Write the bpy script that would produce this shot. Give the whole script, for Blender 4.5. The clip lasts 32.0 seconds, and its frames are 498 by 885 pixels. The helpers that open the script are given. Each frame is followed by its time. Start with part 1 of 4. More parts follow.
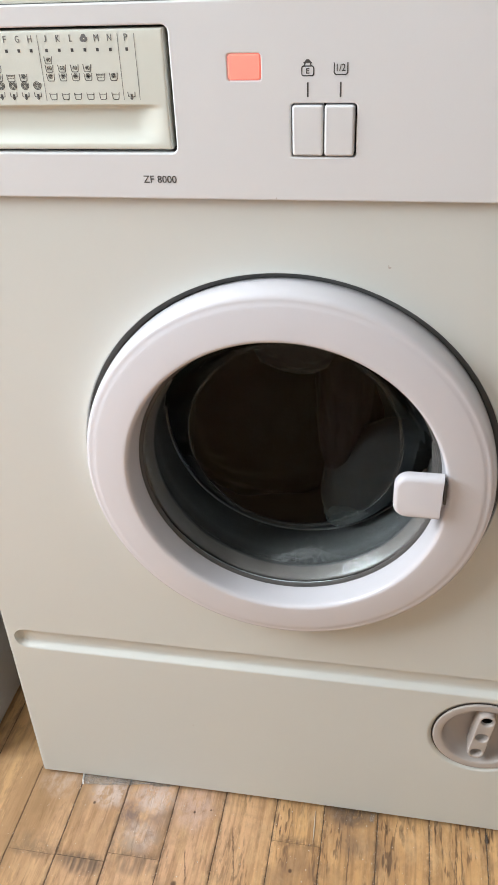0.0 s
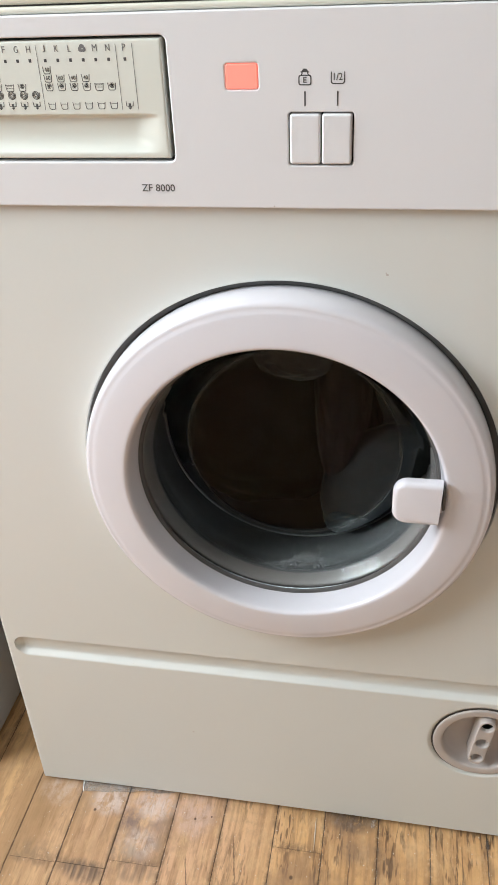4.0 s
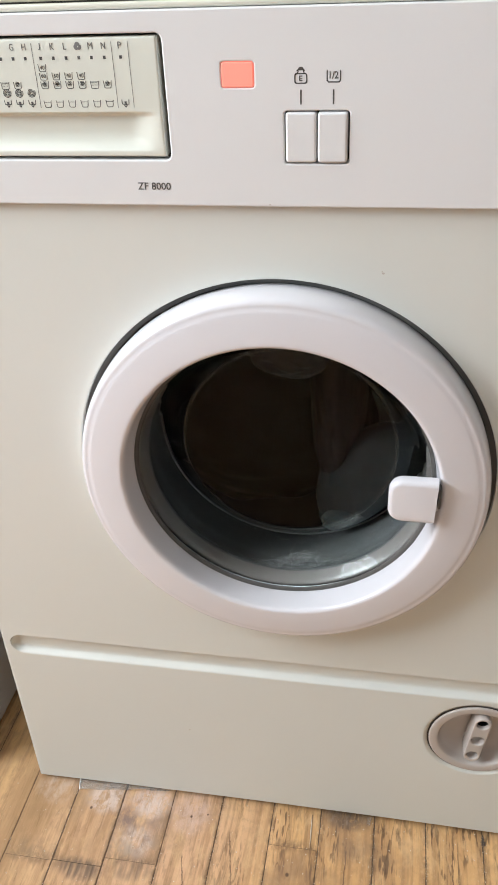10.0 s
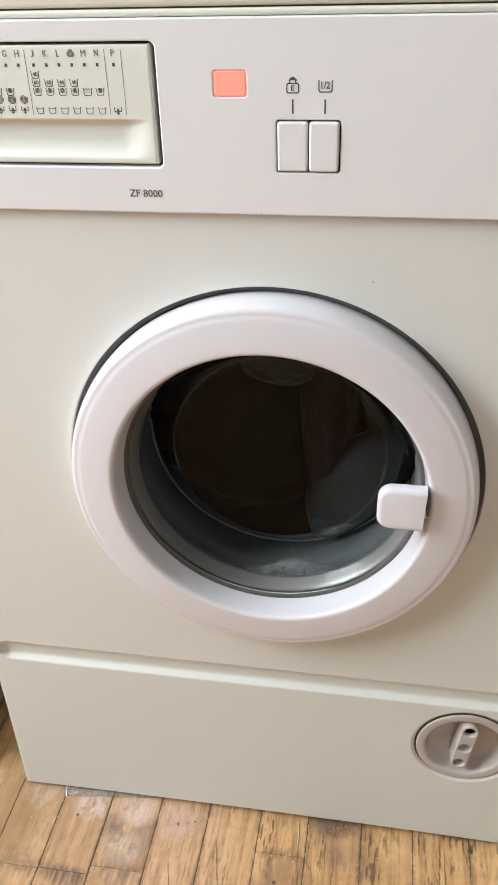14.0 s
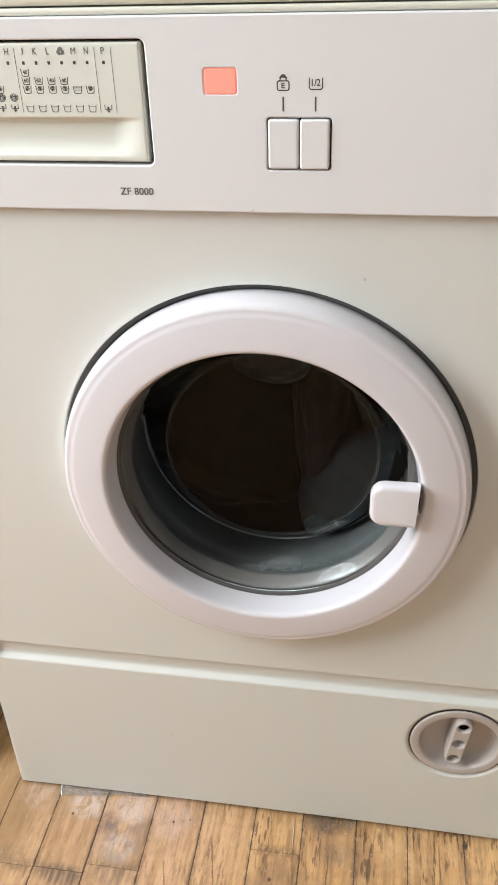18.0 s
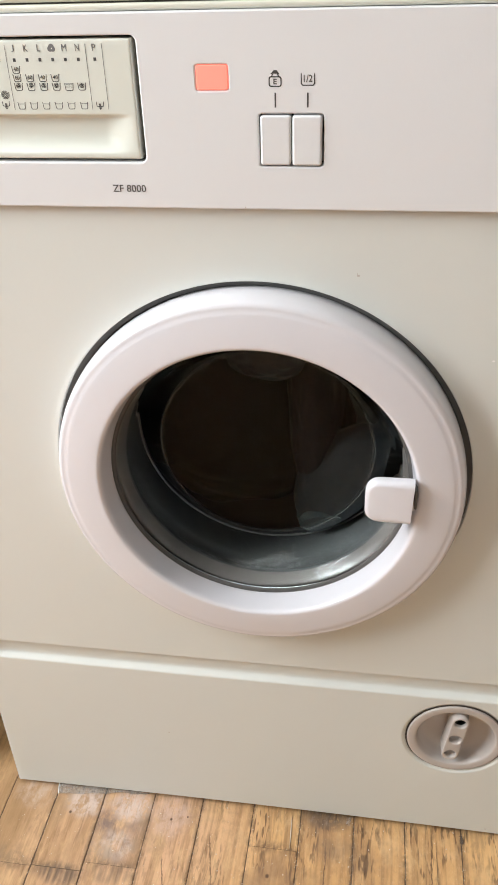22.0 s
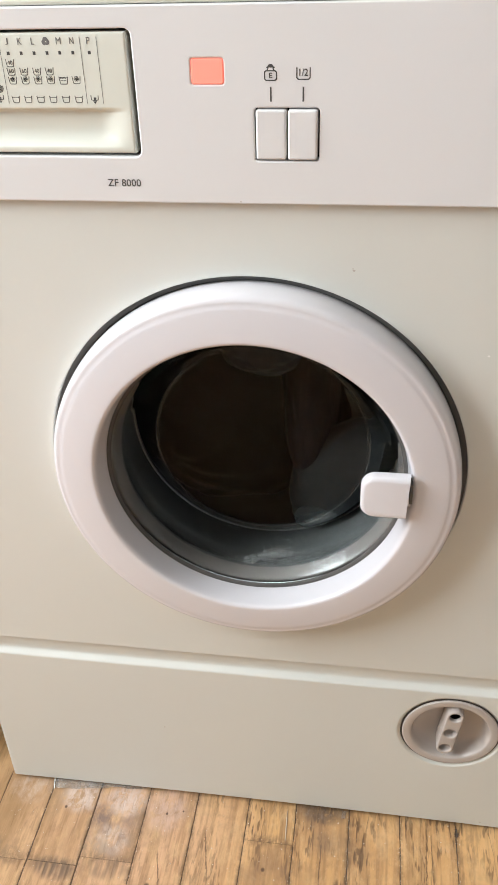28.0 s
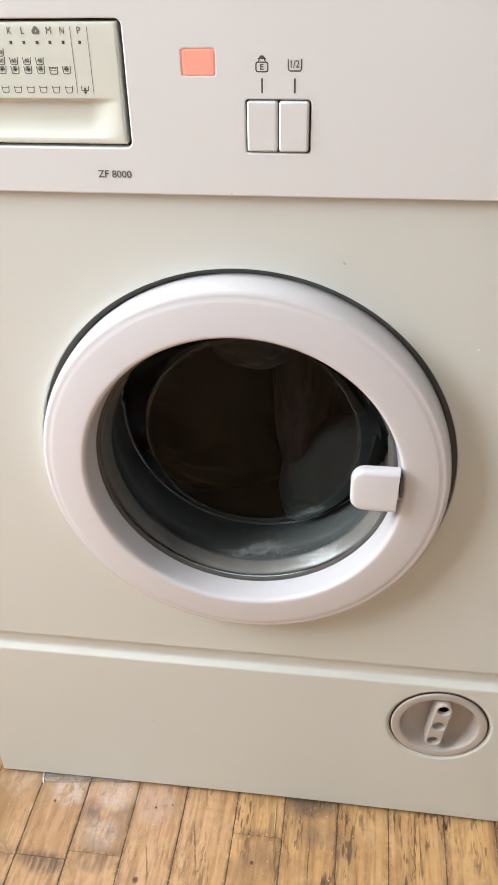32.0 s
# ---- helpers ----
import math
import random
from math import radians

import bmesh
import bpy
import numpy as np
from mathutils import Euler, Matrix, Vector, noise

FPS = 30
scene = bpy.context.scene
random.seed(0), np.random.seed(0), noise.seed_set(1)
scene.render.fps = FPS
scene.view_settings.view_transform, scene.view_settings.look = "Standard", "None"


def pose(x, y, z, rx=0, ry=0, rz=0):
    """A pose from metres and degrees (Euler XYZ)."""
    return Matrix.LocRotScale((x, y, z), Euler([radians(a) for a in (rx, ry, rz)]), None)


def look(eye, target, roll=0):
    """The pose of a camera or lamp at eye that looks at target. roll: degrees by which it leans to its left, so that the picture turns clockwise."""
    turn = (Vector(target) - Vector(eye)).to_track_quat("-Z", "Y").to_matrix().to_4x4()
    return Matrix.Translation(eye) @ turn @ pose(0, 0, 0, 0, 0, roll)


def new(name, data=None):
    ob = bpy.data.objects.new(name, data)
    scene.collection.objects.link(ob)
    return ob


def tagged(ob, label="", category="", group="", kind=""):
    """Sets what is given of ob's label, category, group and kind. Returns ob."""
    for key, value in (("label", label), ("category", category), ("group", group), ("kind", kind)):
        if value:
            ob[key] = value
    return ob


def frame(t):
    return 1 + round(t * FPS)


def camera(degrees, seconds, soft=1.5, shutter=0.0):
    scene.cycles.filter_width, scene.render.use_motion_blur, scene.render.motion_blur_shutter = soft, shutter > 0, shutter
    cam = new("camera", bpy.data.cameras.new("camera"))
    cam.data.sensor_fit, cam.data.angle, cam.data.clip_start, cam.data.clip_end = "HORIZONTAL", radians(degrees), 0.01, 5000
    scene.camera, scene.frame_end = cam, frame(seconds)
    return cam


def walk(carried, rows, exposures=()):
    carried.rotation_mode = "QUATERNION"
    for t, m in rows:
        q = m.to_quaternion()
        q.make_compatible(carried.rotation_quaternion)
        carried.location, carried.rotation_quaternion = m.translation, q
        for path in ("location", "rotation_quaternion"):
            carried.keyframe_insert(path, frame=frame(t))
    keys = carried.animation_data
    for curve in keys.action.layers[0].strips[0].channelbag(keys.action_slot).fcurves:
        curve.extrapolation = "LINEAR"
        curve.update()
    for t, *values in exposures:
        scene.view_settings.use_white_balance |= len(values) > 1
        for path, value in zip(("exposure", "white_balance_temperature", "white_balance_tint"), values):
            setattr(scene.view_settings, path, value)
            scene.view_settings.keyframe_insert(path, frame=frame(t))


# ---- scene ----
cam = camera(33.5, 32.0, 1.1)
PATH = [
    (0, (0.3821, -0.5543, 0.8582), (0.0451, 1.0871, -0.2337), -2.71),
    (0.5, (0.3819, -0.5541, 0.8586), (0.0476, 1.0878, -0.2334), -2.73),
    (1, (0.3807, -0.5545, 0.8581), (0.0437, 1.0864, -0.2345), -2.78),
    (1.5, (0.3808, -0.5546, 0.8588), (0.0438, 1.0868, -0.2331), -2.65),
    (2, (0.3811, -0.5548, 0.8585), (0.0402, 1.0878, -0.2303), -2.60),
    (2.5, (0.3817, -0.5555, 0.8600), (0.0433, 1.0907, -0.2242), -2.73),
    (3, (0.3827, -0.5560, 0.8594), (0.0421, 1.0934, -0.2192), -2.81),
    (3.5, (0.3832, -0.5545, 0.8603), (0.0461, 1.0931, -0.2222), -2.90),
    (5.5, (0.3818, -0.5557, 0.8602), (0.0407, 1.0931, -0.2193), -2.92),
    (6, (0.3831, -0.5557, 0.8600), (0.0429, 1.0933, -0.2193), -2.98),
    (6.5, (0.3837, -0.5547, 0.8600), (0.0460, 1.0915, -0.2244), -3.00),
    (7, (0.3842, -0.5562, 0.8596), (0.0483, 1.0910, -0.2240), -2.99),
    (7.5, (0.3839, -0.5550, 0.8601), (0.0498, 1.0902, -0.2271), -3.02),
    (8, (0.3828, -0.5551, 0.8603), (0.0461, 1.0895, -0.2268), -3.04),
    (8.5, (0.3817, -0.5550, 0.8604), (0.0458, 1.0900, -0.2265), -2.86),
    (9, (0.3813, -0.5544, 0.8612), (0.0476, 1.0900, -0.2273), -2.77),
    (9.5, (0.3813, -0.5547, 0.8608), (0.0509, 1.0902, -0.2279), -2.77),
    (10, (0.3828, -0.5547, 0.8609), (0.0556, 1.0918, -0.2263), -2.75),
    (10.5, (0.3836, -0.5562, 0.8604), (0.0596, 1.0937, -0.2226), -2.59),
    (11, (0.3832, -0.5568, 0.8621), (0.0664, 1.0978, -0.2158), -2.56),
    (11.5, (0.3820, -0.5553, 0.8619), (0.0653, 1.1014, -0.2129), -2.42),
    (12, (0.3823, -0.5558, 0.8625), (0.0685, 1.1011, -0.2128), -2.14),
    (12.5, (0.3808, -0.5555, 0.8625), (0.0694, 1.1019, -0.2128), -2.00),
    (13, (0.3823, -0.5560, 0.8625), (0.0736, 1.1028, -0.2113), -1.84),
    (13.5, (0.3835, -0.5567, 0.8619), (0.0778, 1.1040, -0.2098), -1.89),
    (14, (0.3827, -0.5554, 0.8622), (0.0798, 1.1031, -0.2137), -1.89),
    (14.5, (0.3830, -0.5555, 0.8628), (0.0841, 1.1023, -0.2154), -1.86),
    (16.5, (0.3823, -0.5554, 0.8626), (0.0882, 1.1058, -0.2116), -1.74),
    (17, (0.3834, -0.5553, 0.8627), (0.0902, 1.1053, -0.2127), -1.85),
    (17.5, (0.3842, -0.5555, 0.8622), (0.0930, 1.1048, -0.2141), -1.84),
    (18, (0.3843, -0.5554, 0.8621), (0.0944, 1.1027, -0.2181), -1.94),
    (18.5, (0.3849, -0.5562, 0.8614), (0.0930, 1.1012, -0.2193), -2.00),
    (19, (0.3840, -0.5556, 0.8610), (0.0927, 1.0994, -0.2234), -1.98),
    (19.5, (0.3831, -0.5549, 0.8615), (0.0934, 1.0983, -0.2262), -1.92),
    (20, (0.3831, -0.5544, 0.8614), (0.0929, 1.0980, -0.2273), -1.88),
    (20.5, (0.3839, -0.5547, 0.8621), (0.0981, 1.0986, -0.2264), -1.94),
    (21, (0.3851, -0.5555, 0.8617), (0.1008, 1.1002, -0.2235), -1.96),
    (21.5, (0.3859, -0.5559, 0.8618), (0.1053, 1.1013, -0.2222), -2.05),
    (22, (0.3855, -0.5548, 0.8616), (0.1048, 1.1011, -0.2244), -2.15),
    (22.5, (0.3848, -0.5547, 0.8616), (0.1042, 1.0985, -0.2285), -2.14),
    (23, (0.3836, -0.5548, 0.8620), (0.1057, 1.0975, -0.2301), -2.03),
    (23.5, (0.3836, -0.5545, 0.8614), (0.1051, 1.0965, -0.2324), -1.97),
    (24, (0.3852, -0.5551, 0.8612), (0.1061, 1.0957, -0.2328), -1.97),
    (24.5, (0.3850, -0.5543, 0.8618), (0.1110, 1.0959, -0.2345), -1.96),
    (25, (0.3851, -0.5556, 0.8614), (0.1158, 1.0971, -0.2323), -1.90),
    (25.5, (0.3851, -0.5547, 0.8622), (0.1151, 1.0969, -0.2330), -1.89),
    (27.5, (0.3853, -0.5553, 0.8614), (0.1162, 1.0974, -0.2322), -1.80),
    (28, (0.3849, -0.5543, 0.8617), (0.1173, 1.0963, -0.2355), -1.97),
    (28.5, (0.3859, -0.5555, 0.8611), (0.1192, 1.0965, -0.2341), -2.01),
    (29, (0.3863, -0.5554, 0.8609), (0.1169, 1.0956, -0.2352), -2.02),
    (29.5, (0.3850, -0.5545, 0.8610), (0.1208, 1.0943, -0.2398), -1.87),
    (30, (0.3854, -0.5556, 0.8609), (0.1212, 1.0959, -0.2358), -1.75),
    (30.5, (0.3847, -0.5539, 0.8619), (0.1260, 1.0965, -0.2378), -1.70),
    (31, (0.3865, -0.5547, 0.8607), (0.1278, 1.0971, -0.2369), -1.60),
    (31.5, (0.3857, -0.5538, 0.8604), (0.1323, 1.0941, -0.2441), -1.56),
    (32, (0.3842, -0.5553, 0.8596), (0.1429, 1.0936, -0.2462), -1.36),
]
walk(cam, [(t, look(eye, target, roll)) for t, eye, target, roll in PATH], [(0.0, 0.27, 6600, 12.5), (13.0, 0.33, 6660, 12.5), (18.0, 0.36, 6780, 12.9), (25.0, 0.385, 6880, 13.2), (32.0, 0.385, 6820, 12.9)])

# ---- light ----
world = bpy.data.worlds.new("daylight")
scene.world = world
world.use_nodes = True
wn = world.node_tree
sky = wn.nodes.new("ShaderNodeTexSky")
sky.sky_type = "NISHITA"
sky.sun_disc = False
sky.sun_elevation = radians(55)
sky.sun_rotation = radians(274.4)
wn.links.new(sky.outputs[0], wn.nodes["Background"].inputs[0])
wn.nodes["Background"].inputs[1].default_value = 0.1

sun = new("sun", bpy.data.lights.new("sun", "SUN"))
sun.data.energy, sun.data.angle, sun.data.color = 1.3, radians(5), (1.0, 0.86, 0.82)
sun.matrix_basis = look((-2.1, 0.16, 3.0), (0, 0, 0))

WIN_Y, WIN_Z = (-1.45, -0.2), (1.15, 2.45)
glow = new("window_daylight", bpy.data.lights.new("window_daylight", "AREA"))
glow.data.shape = "RECTANGLE"
glow.data.size, glow.data.size_y, glow.data.energy = 1.22, 1.28, 77.0
glow.data.color = (0.865, 0.95, 1.0)
glow.matrix_basis = look((-1.62, (WIN_Y[0] + WIN_Y[1]) / 2, (WIN_Z[0] + WIN_Z[1]) / 2), (0.5, (WIN_Y[0] + WIN_Y[1]) / 2 , (WIN_Z[0] + WIN_Z[1]) / 2))

# ---- materials ----


def mat(name, color, rough=0.5, metal=0.0, spec=0.5, coat=0.0, var=0.0, var_scale=6.0, bump=0.0, bump_scale=300.0, rough_var=0.0):
    m = bpy.data.materials.new(name)
    m.use_nodes = True
    nt = m.node_tree
    b = nt.nodes["Principled BSDF"]
    b.inputs["Base Color"].default_value = (*color, 1)
    b.inputs["Roughness"].default_value = rough
    b.inputs["Metallic"].default_value = metal
    b.inputs["Specular IOR Level"].default_value = spec
    b.inputs["Coat Weight"].default_value = coat
    if var or rough_var or bump:
        tc = nt.nodes.new("ShaderNodeNewGeometry")
        n1 = nt.nodes.new("ShaderNodeTexNoise")
        n1.inputs["Scale"].default_value = var_scale
        n1.inputs["Detail"].default_value = 6
        n1.inputs["Roughness"].default_value = 0.65
        nt.links.new(tc.outputs["Position"], n1.inputs["Vector"])
        if var:
            mix = nt.nodes.new("ShaderNodeMix")
            mix.data_type = "RGBA"
            mix.inputs["A"].default_value = (*[max(0, c * (1 - var)) for c in color], 1)
            mix.inputs["B"].default_value = (*[min(1, c * (1 + var)) for c in color], 1)
            nt.links.new(n1.outputs["Fac"], mix.inputs["Factor"])
            nt.links.new(mix.outputs["Result"], b.inputs["Base Color"])
        if rough_var:
            mr = nt.nodes.new("ShaderNodeMapRange")
            mr.inputs["To Min"].default_value = max(0.02, rough - rough_var)
            mr.inputs["To Max"].default_value = rough + rough_var
            nt.links.new(n1.outputs["Fac"], mr.inputs["Value"])
            nt.links.new(mr.outputs["Result"], b.inputs["Roughness"])
        if bump:
            n2 = nt.nodes.new("ShaderNodeTexNoise")
            n2.inputs["Scale"].default_value = bump_scale
            n2.inputs["Detail"].default_value = 3
            nt.links.new(tc.outputs["Position"], n2.inputs["Vector"])
            bp = nt.nodes.new("ShaderNodeBump")
            bp.inputs["Strength"].default_value = bump
            bp.inputs["Distance"].default_value = 0.001
            nt.links.new(n2.outputs["Fac"], bp.inputs["Height"])
            nt.links.new(bp.outputs["Normal"], b.inputs["Normal"])
    return m


ENAMEL = mat("cream_enamel", (0.698, 0.718, 0.682), 0.25, var=0.012, var_scale=7, bump=0.06, bump_scale=260, rough_var=0.035)
PANEL = mat("white_panel_plastic", (0.77, 0.777, 0.79), 0.38, var=0.006, var_scale=9, bump=0.05, bump_scale=900, rough_var=0.05)
CREAM = mat("ivory_drawer_plastic", (0.735, 0.758, 0.690), 0.2, var=0.02, var_scale=14, bump=0.03, bump_scale=700)
RING = mat("white_door_plastic", (0.715, 0.706, 0.742), 0.21, var=0.012, var_scale=12, bump=0.03, bump_scale=800, rough_var=0.03)
TOP = mat("cream_worktop_laminate", (0.68, 0.66, 0.57), 0.3, var=0.03, var_scale=20, bump=0.05, bump_scale=500)
RAIL = mat("glossy_cream_enamel", (0.70, 0.69, 0.60), 0.16, var=0.05, var_scale=40)
CAP = mat("beige_grey_cap_plastic", (0.50, 0.455, 0.425), 0.27, var=0.03, var_scale=30, bump=0.05, bump_scale=900)
INK = mat("grey_print", (0.075, 0.075, 0.075), 0.55)
INK_SOFT = mat("soft_grey_print", (0.17, 0.17, 0.17), 0.55)
GAP_DARK = mat("gap_shade_brown", (0.05, 0.042, 0.036), 0.7, var=0.3, var_scale=80)
BLACK = mat("black_recess_shade", (0.012, 0.012, 0.012), 0.7)
RUBBER = mat("grey_rubber", (0.084, 0.083, 0.083), 0.5, spec=0.28, var=0.2, var_scale=40, bump=0.2, bump_scale=300)
LIPGREY = mat("pale_grey_rubber", (0.15, 0.128, 0.12), 0.3, var=0.15, var_scale=60, bump=0.2, bump_scale=300)
GAP = mat("gap_shade_grey", (0.11, 0.11, 0.105), 0.55, var=0.3, var_scale=30)
DARKRUB = mat("dark_rubber", (0.03, 0.03, 0.03), 0.6, var=0.2, var_scale=40)
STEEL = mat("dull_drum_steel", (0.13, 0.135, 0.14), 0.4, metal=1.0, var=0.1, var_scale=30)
SEAL = mat("black_glass_seal", (0.11, 0.105, 0.10), 0.7, spec=0.06, var=0.3, var_scale=60)
EDGE_STEEL = mat("polished_drum_edge", (0.27, 0.275, 0.28), 0.35, metal=1.0, var=0.4, var_scale=90)
WALL = mat("off_white_wall_paint", (0.38, 0.385, 0.375), 0.85, var=0.04, var_scale=3, bump=0.2, bump_scale=120)
CEIL = mat("white_ceiling_paint", (0.78, 0.77, 0.74), 0.9, var=0.03, var_scale=3)
OTHER = mat("grey_white_enamel", (0.50, 0.495, 0.485), 0.4, var=0.03, var_scale=9, bump=0.05, bump_scale=300)
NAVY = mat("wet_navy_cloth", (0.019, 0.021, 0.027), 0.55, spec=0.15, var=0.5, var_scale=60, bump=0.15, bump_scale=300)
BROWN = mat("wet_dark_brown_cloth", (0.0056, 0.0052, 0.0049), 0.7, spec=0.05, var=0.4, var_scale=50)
# SLATE and MAROON colour the shapes that stand in for reflections in the glass
SLATE = mat("slate_reflection_tint", (0.0145, 0.0165, 0.018), 0.6, spec=0.12, var=0.3, var_scale=40, bump=0.1, bump_scale=300)
MAROON = mat("maroon_reflection_tint", (0.0135, 0.0090, 0.0095), 0.7, spec=0.08, var=0.4, var_scale=50)
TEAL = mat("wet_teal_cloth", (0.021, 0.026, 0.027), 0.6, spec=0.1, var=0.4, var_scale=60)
DIRT = mat("dark_joint_dirt", (0.13, 0.082, 0.05), 0.9, var=0.5, var_scale=120)
CRUMB = mat("pale_grit", (0.75, 0.66, 0.54), 0.2, var=0.2, var_scale=200)
FLUFF = mat("grey_dust_fluff", (0.13, 0.10, 0.08), 0.9, var=0.5, var_scale=300)
CHIP = mat("dark_enamel_chip", (0.50, 0.46, 0.41), 0.6)
CHIP_LIGHT = mat("pale_paint_speck", (0.85, 0.85, 0.83), 0.4)


def glass_material(name, ior, tint, coat):
    m = bpy.data.materials.new(name)
    m.use_nodes = True
    b = m.node_tree.nodes["Principled BSDF"]
    b.inputs["Base Color"].default_value = (*tint, 1)
    b.inputs["Roughness"].default_value = 0.07
    b.inputs["IOR"].default_value = ior
    b.inputs["Transmission Weight"].default_value = 1.0
    b.inputs["Coat Weight"].default_value = coat
    b.inputs["Coat Roughness"].default_value = 0.1
    return m


GLASS = glass_material("door_bowl_glass", 1.10, (0.89, 0.955, 0.96), 0.09)
BEAD = glass_material("moulded_glass_bead", 1.15, (0.86, 0.93, 0.94), 0.25)
BEAD.node_tree.nodes["Principled BSDF"].inputs["Roughness"].default_value = 0.1


def film_material(name, color, alpha, rough):
    m = bpy.data.materials.new(name)
    m.use_nodes = True
    b = m.node_tree.nodes["Principled BSDF"]
    b.inputs["Base Color"].default_value = (*color, 1)
    b.inputs["Roughness"].default_value = rough
    b.inputs["Alpha"].default_value = alpha
    return m


FILM = film_material("clear_plastic_film", (0.60, 0.59, 0.55), 0.34, 0.16)
SHARD = film_material("clear_plastic_shard", (0.72, 0.70, 0.66), 0.22, 0.12)
SUDS = film_material("soap_bubbles", (0.90, 0.90, 0.90), 0.056, 0.25)
DROP = film_material("water_drop", (0.80, 0.84, 0.85), 0.45, 0.05)


def lamp_material():
    m = bpy.data.materials.new("lit_coral_lens")
    m.use_nodes = True
    nt = m.node_tree
    b = nt.nodes["Principled BSDF"]
    b.inputs["Base Color"].default_value = (0.75, 0.30, 0.24, 1)
    b.inputs["Roughness"].default_value = 0.3
    b.inputs["Emission Color"].default_value = (1.0, 0.225, 0.165, 1)
    tc = nt.nodes.new("ShaderNodeTexCoord")
    mp = nt.nodes.new("ShaderNodeMapping")
    mp.inputs["Location"].default_value = (-0.5, -0.5, -0.5)
    gr = nt.nodes.new("ShaderNodeVectorMath")
    gr.operation = "LENGTH"
    mr = nt.nodes.new("ShaderNodeMapRange")
    mr.inputs["From Max"].default_value = 0.7
    mr.inputs["To Min"].default_value = 0.5
    mr.inputs["To Max"].default_value = 0.4
    nt.links.new(tc.outputs["Generated"], mp.inputs["Vector"])
    nt.links.new(mp.outputs["Vector"], gr.inputs[0])
    nt.links.new(gr.outputs["Value"], mr.inputs["Value"])
    nt.links.new(mr.outputs["Result"], b.inputs["Emission Strength"])
    return m


LENS = lamp_material()


def wood_material(name, island, light, dark):
    m = bpy.data.materials.new(name)
    m.use_nodes = True
    nt = m.node_tree
    N, L = nt.nodes, nt.links
    b = N["Principled BSDF"]
    geo = N.new("ShaderNodeNewGeometry")
    rnd = geo.outputs["Random Per Island"] if island else N.new("ShaderNodeObjectInfo").outputs["Random"]

    def math_node(op, a, v=None, w=None):
        n = N.new("ShaderNodeMath")
        n.operation = op
        for i, s in enumerate((a, v, w)):
            if s is None:
                continue
            if isinstance(s, (int, float)):
                n.inputs[i].default_value = s
            else:
                L.new(s, n.inputs[i])
        return n.outputs[0]

    def mixc(fac, a, c):
        n = N.new("ShaderNodeMix")
        n.data_type = "RGBA"
        if isinstance(fac, (int, float)):
            n.inputs["Factor"].default_value = fac
        else:
            L.new(fac, n.inputs["Factor"])
        for key, s in (("A", a), ("B", c)):
            if isinstance(s, tuple):
                n.inputs[key].default_value = (*s, 1)
            else:
                L.new(s, n.inputs[key])
        return n.outputs["Result"]

    def ramp(x, lo, hi):
        n = N.new("ShaderNodeMapRange")
        n.interpolation_type = "SMOOTHSTEP"
        n.inputs["From Min"].default_value, n.inputs["From Max"].default_value = lo, hi
        L.new(x, n.inputs["Value"])
        return n.outputs["Result"]

    # each board takes its own stretch of the grain
    off = N.new("ShaderNodeCombineXYZ")
    L.new(math_node("MULTIPLY", rnd, 7.3), off.inputs[0])
    L.new(math_node("MULTIPLY", rnd, 31.0), off.inputs[1])
    L.new(math_node("MULTIPLY", rnd, 3.1), off.inputs[2])
    pos = N.new("ShaderNodeVectorMath")
    pos.operation = "ADD"
    L.new(geo.outputs["Position"], pos.inputs[0])
    L.new(off.outputs[0], pos.inputs[1])

    def tex(sx, sy, detail=4, rough=0.6, src=None, bend=0.3):
        mp = N.new("ShaderNodeMapping")
        mp.inputs["Scale"].default_value = (sx, sy, sx)
        L.new(src or pos.outputs[0], mp.inputs["Vector"])
        n = N.new("ShaderNodeTexNoise")
        n.inputs["Scale"].default_value = 1
        n.inputs["Detail"].default_value = detail
        n.inputs["Roughness"].default_value = rough
        n.inputs["Distortion"].default_value = bend
        L.new(mp.outputs[0], n.inputs["Vector"])
        return n.outputs["Fac"]

    grain = tex(150, 7, 4, 0.6)
    broad = tex(30, 6, 3)
    fleck = tex(270, 52, 1, 0.4, bend=0.0)
    streak = tex(230, 34, 1, 0.4, bend=0.0)
    clump = tex(34, 11, 2, 0.5)
    patch = tex(16, 16, 4, 0.7, geo.outputs["Position"])
    fine = tex(90, 60, 5, 0.75, geo.outputs["Position"])
    c = mixc(ramp(broad, 0.3, 0.7), light, dark)
    sep = N.new("ShaderNodeSeparateXYZ")
    L.new(geo.outputs["Position"], sep.inputs[0])

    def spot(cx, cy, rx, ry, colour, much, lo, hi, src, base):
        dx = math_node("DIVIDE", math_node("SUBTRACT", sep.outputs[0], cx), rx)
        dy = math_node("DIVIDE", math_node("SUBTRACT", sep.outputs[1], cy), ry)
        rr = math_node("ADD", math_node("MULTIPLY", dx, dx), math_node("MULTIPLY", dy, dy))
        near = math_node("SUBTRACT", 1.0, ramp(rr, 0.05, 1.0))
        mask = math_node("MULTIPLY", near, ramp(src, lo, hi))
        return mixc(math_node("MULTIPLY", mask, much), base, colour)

    c = spot(0.12, -0.04, 0.20, 0.17, (0.74, 0.465, 0.31), 0.72, 0.1, 0.45, broad, c)
    c = mixc(math_node("MULTIPLY", ramp(grain, 0.45, 0.64), 0.60), c, (0.35, 0.19, 0.085))
    band = tex(80, 5, 3, 0.6)
    c = mixc(math_node("MULTIPLY", ramp(band, 0.49, 0.66), 0.45), c, (0.30, 0.165, 0.075))
    # the boards away from the spill keep their dark pores
    worn = math_node("ADD", math_node("MULTIPLY", ramp(sep.outputs[0], 0.20, 0.30), 0.50), 0.26)
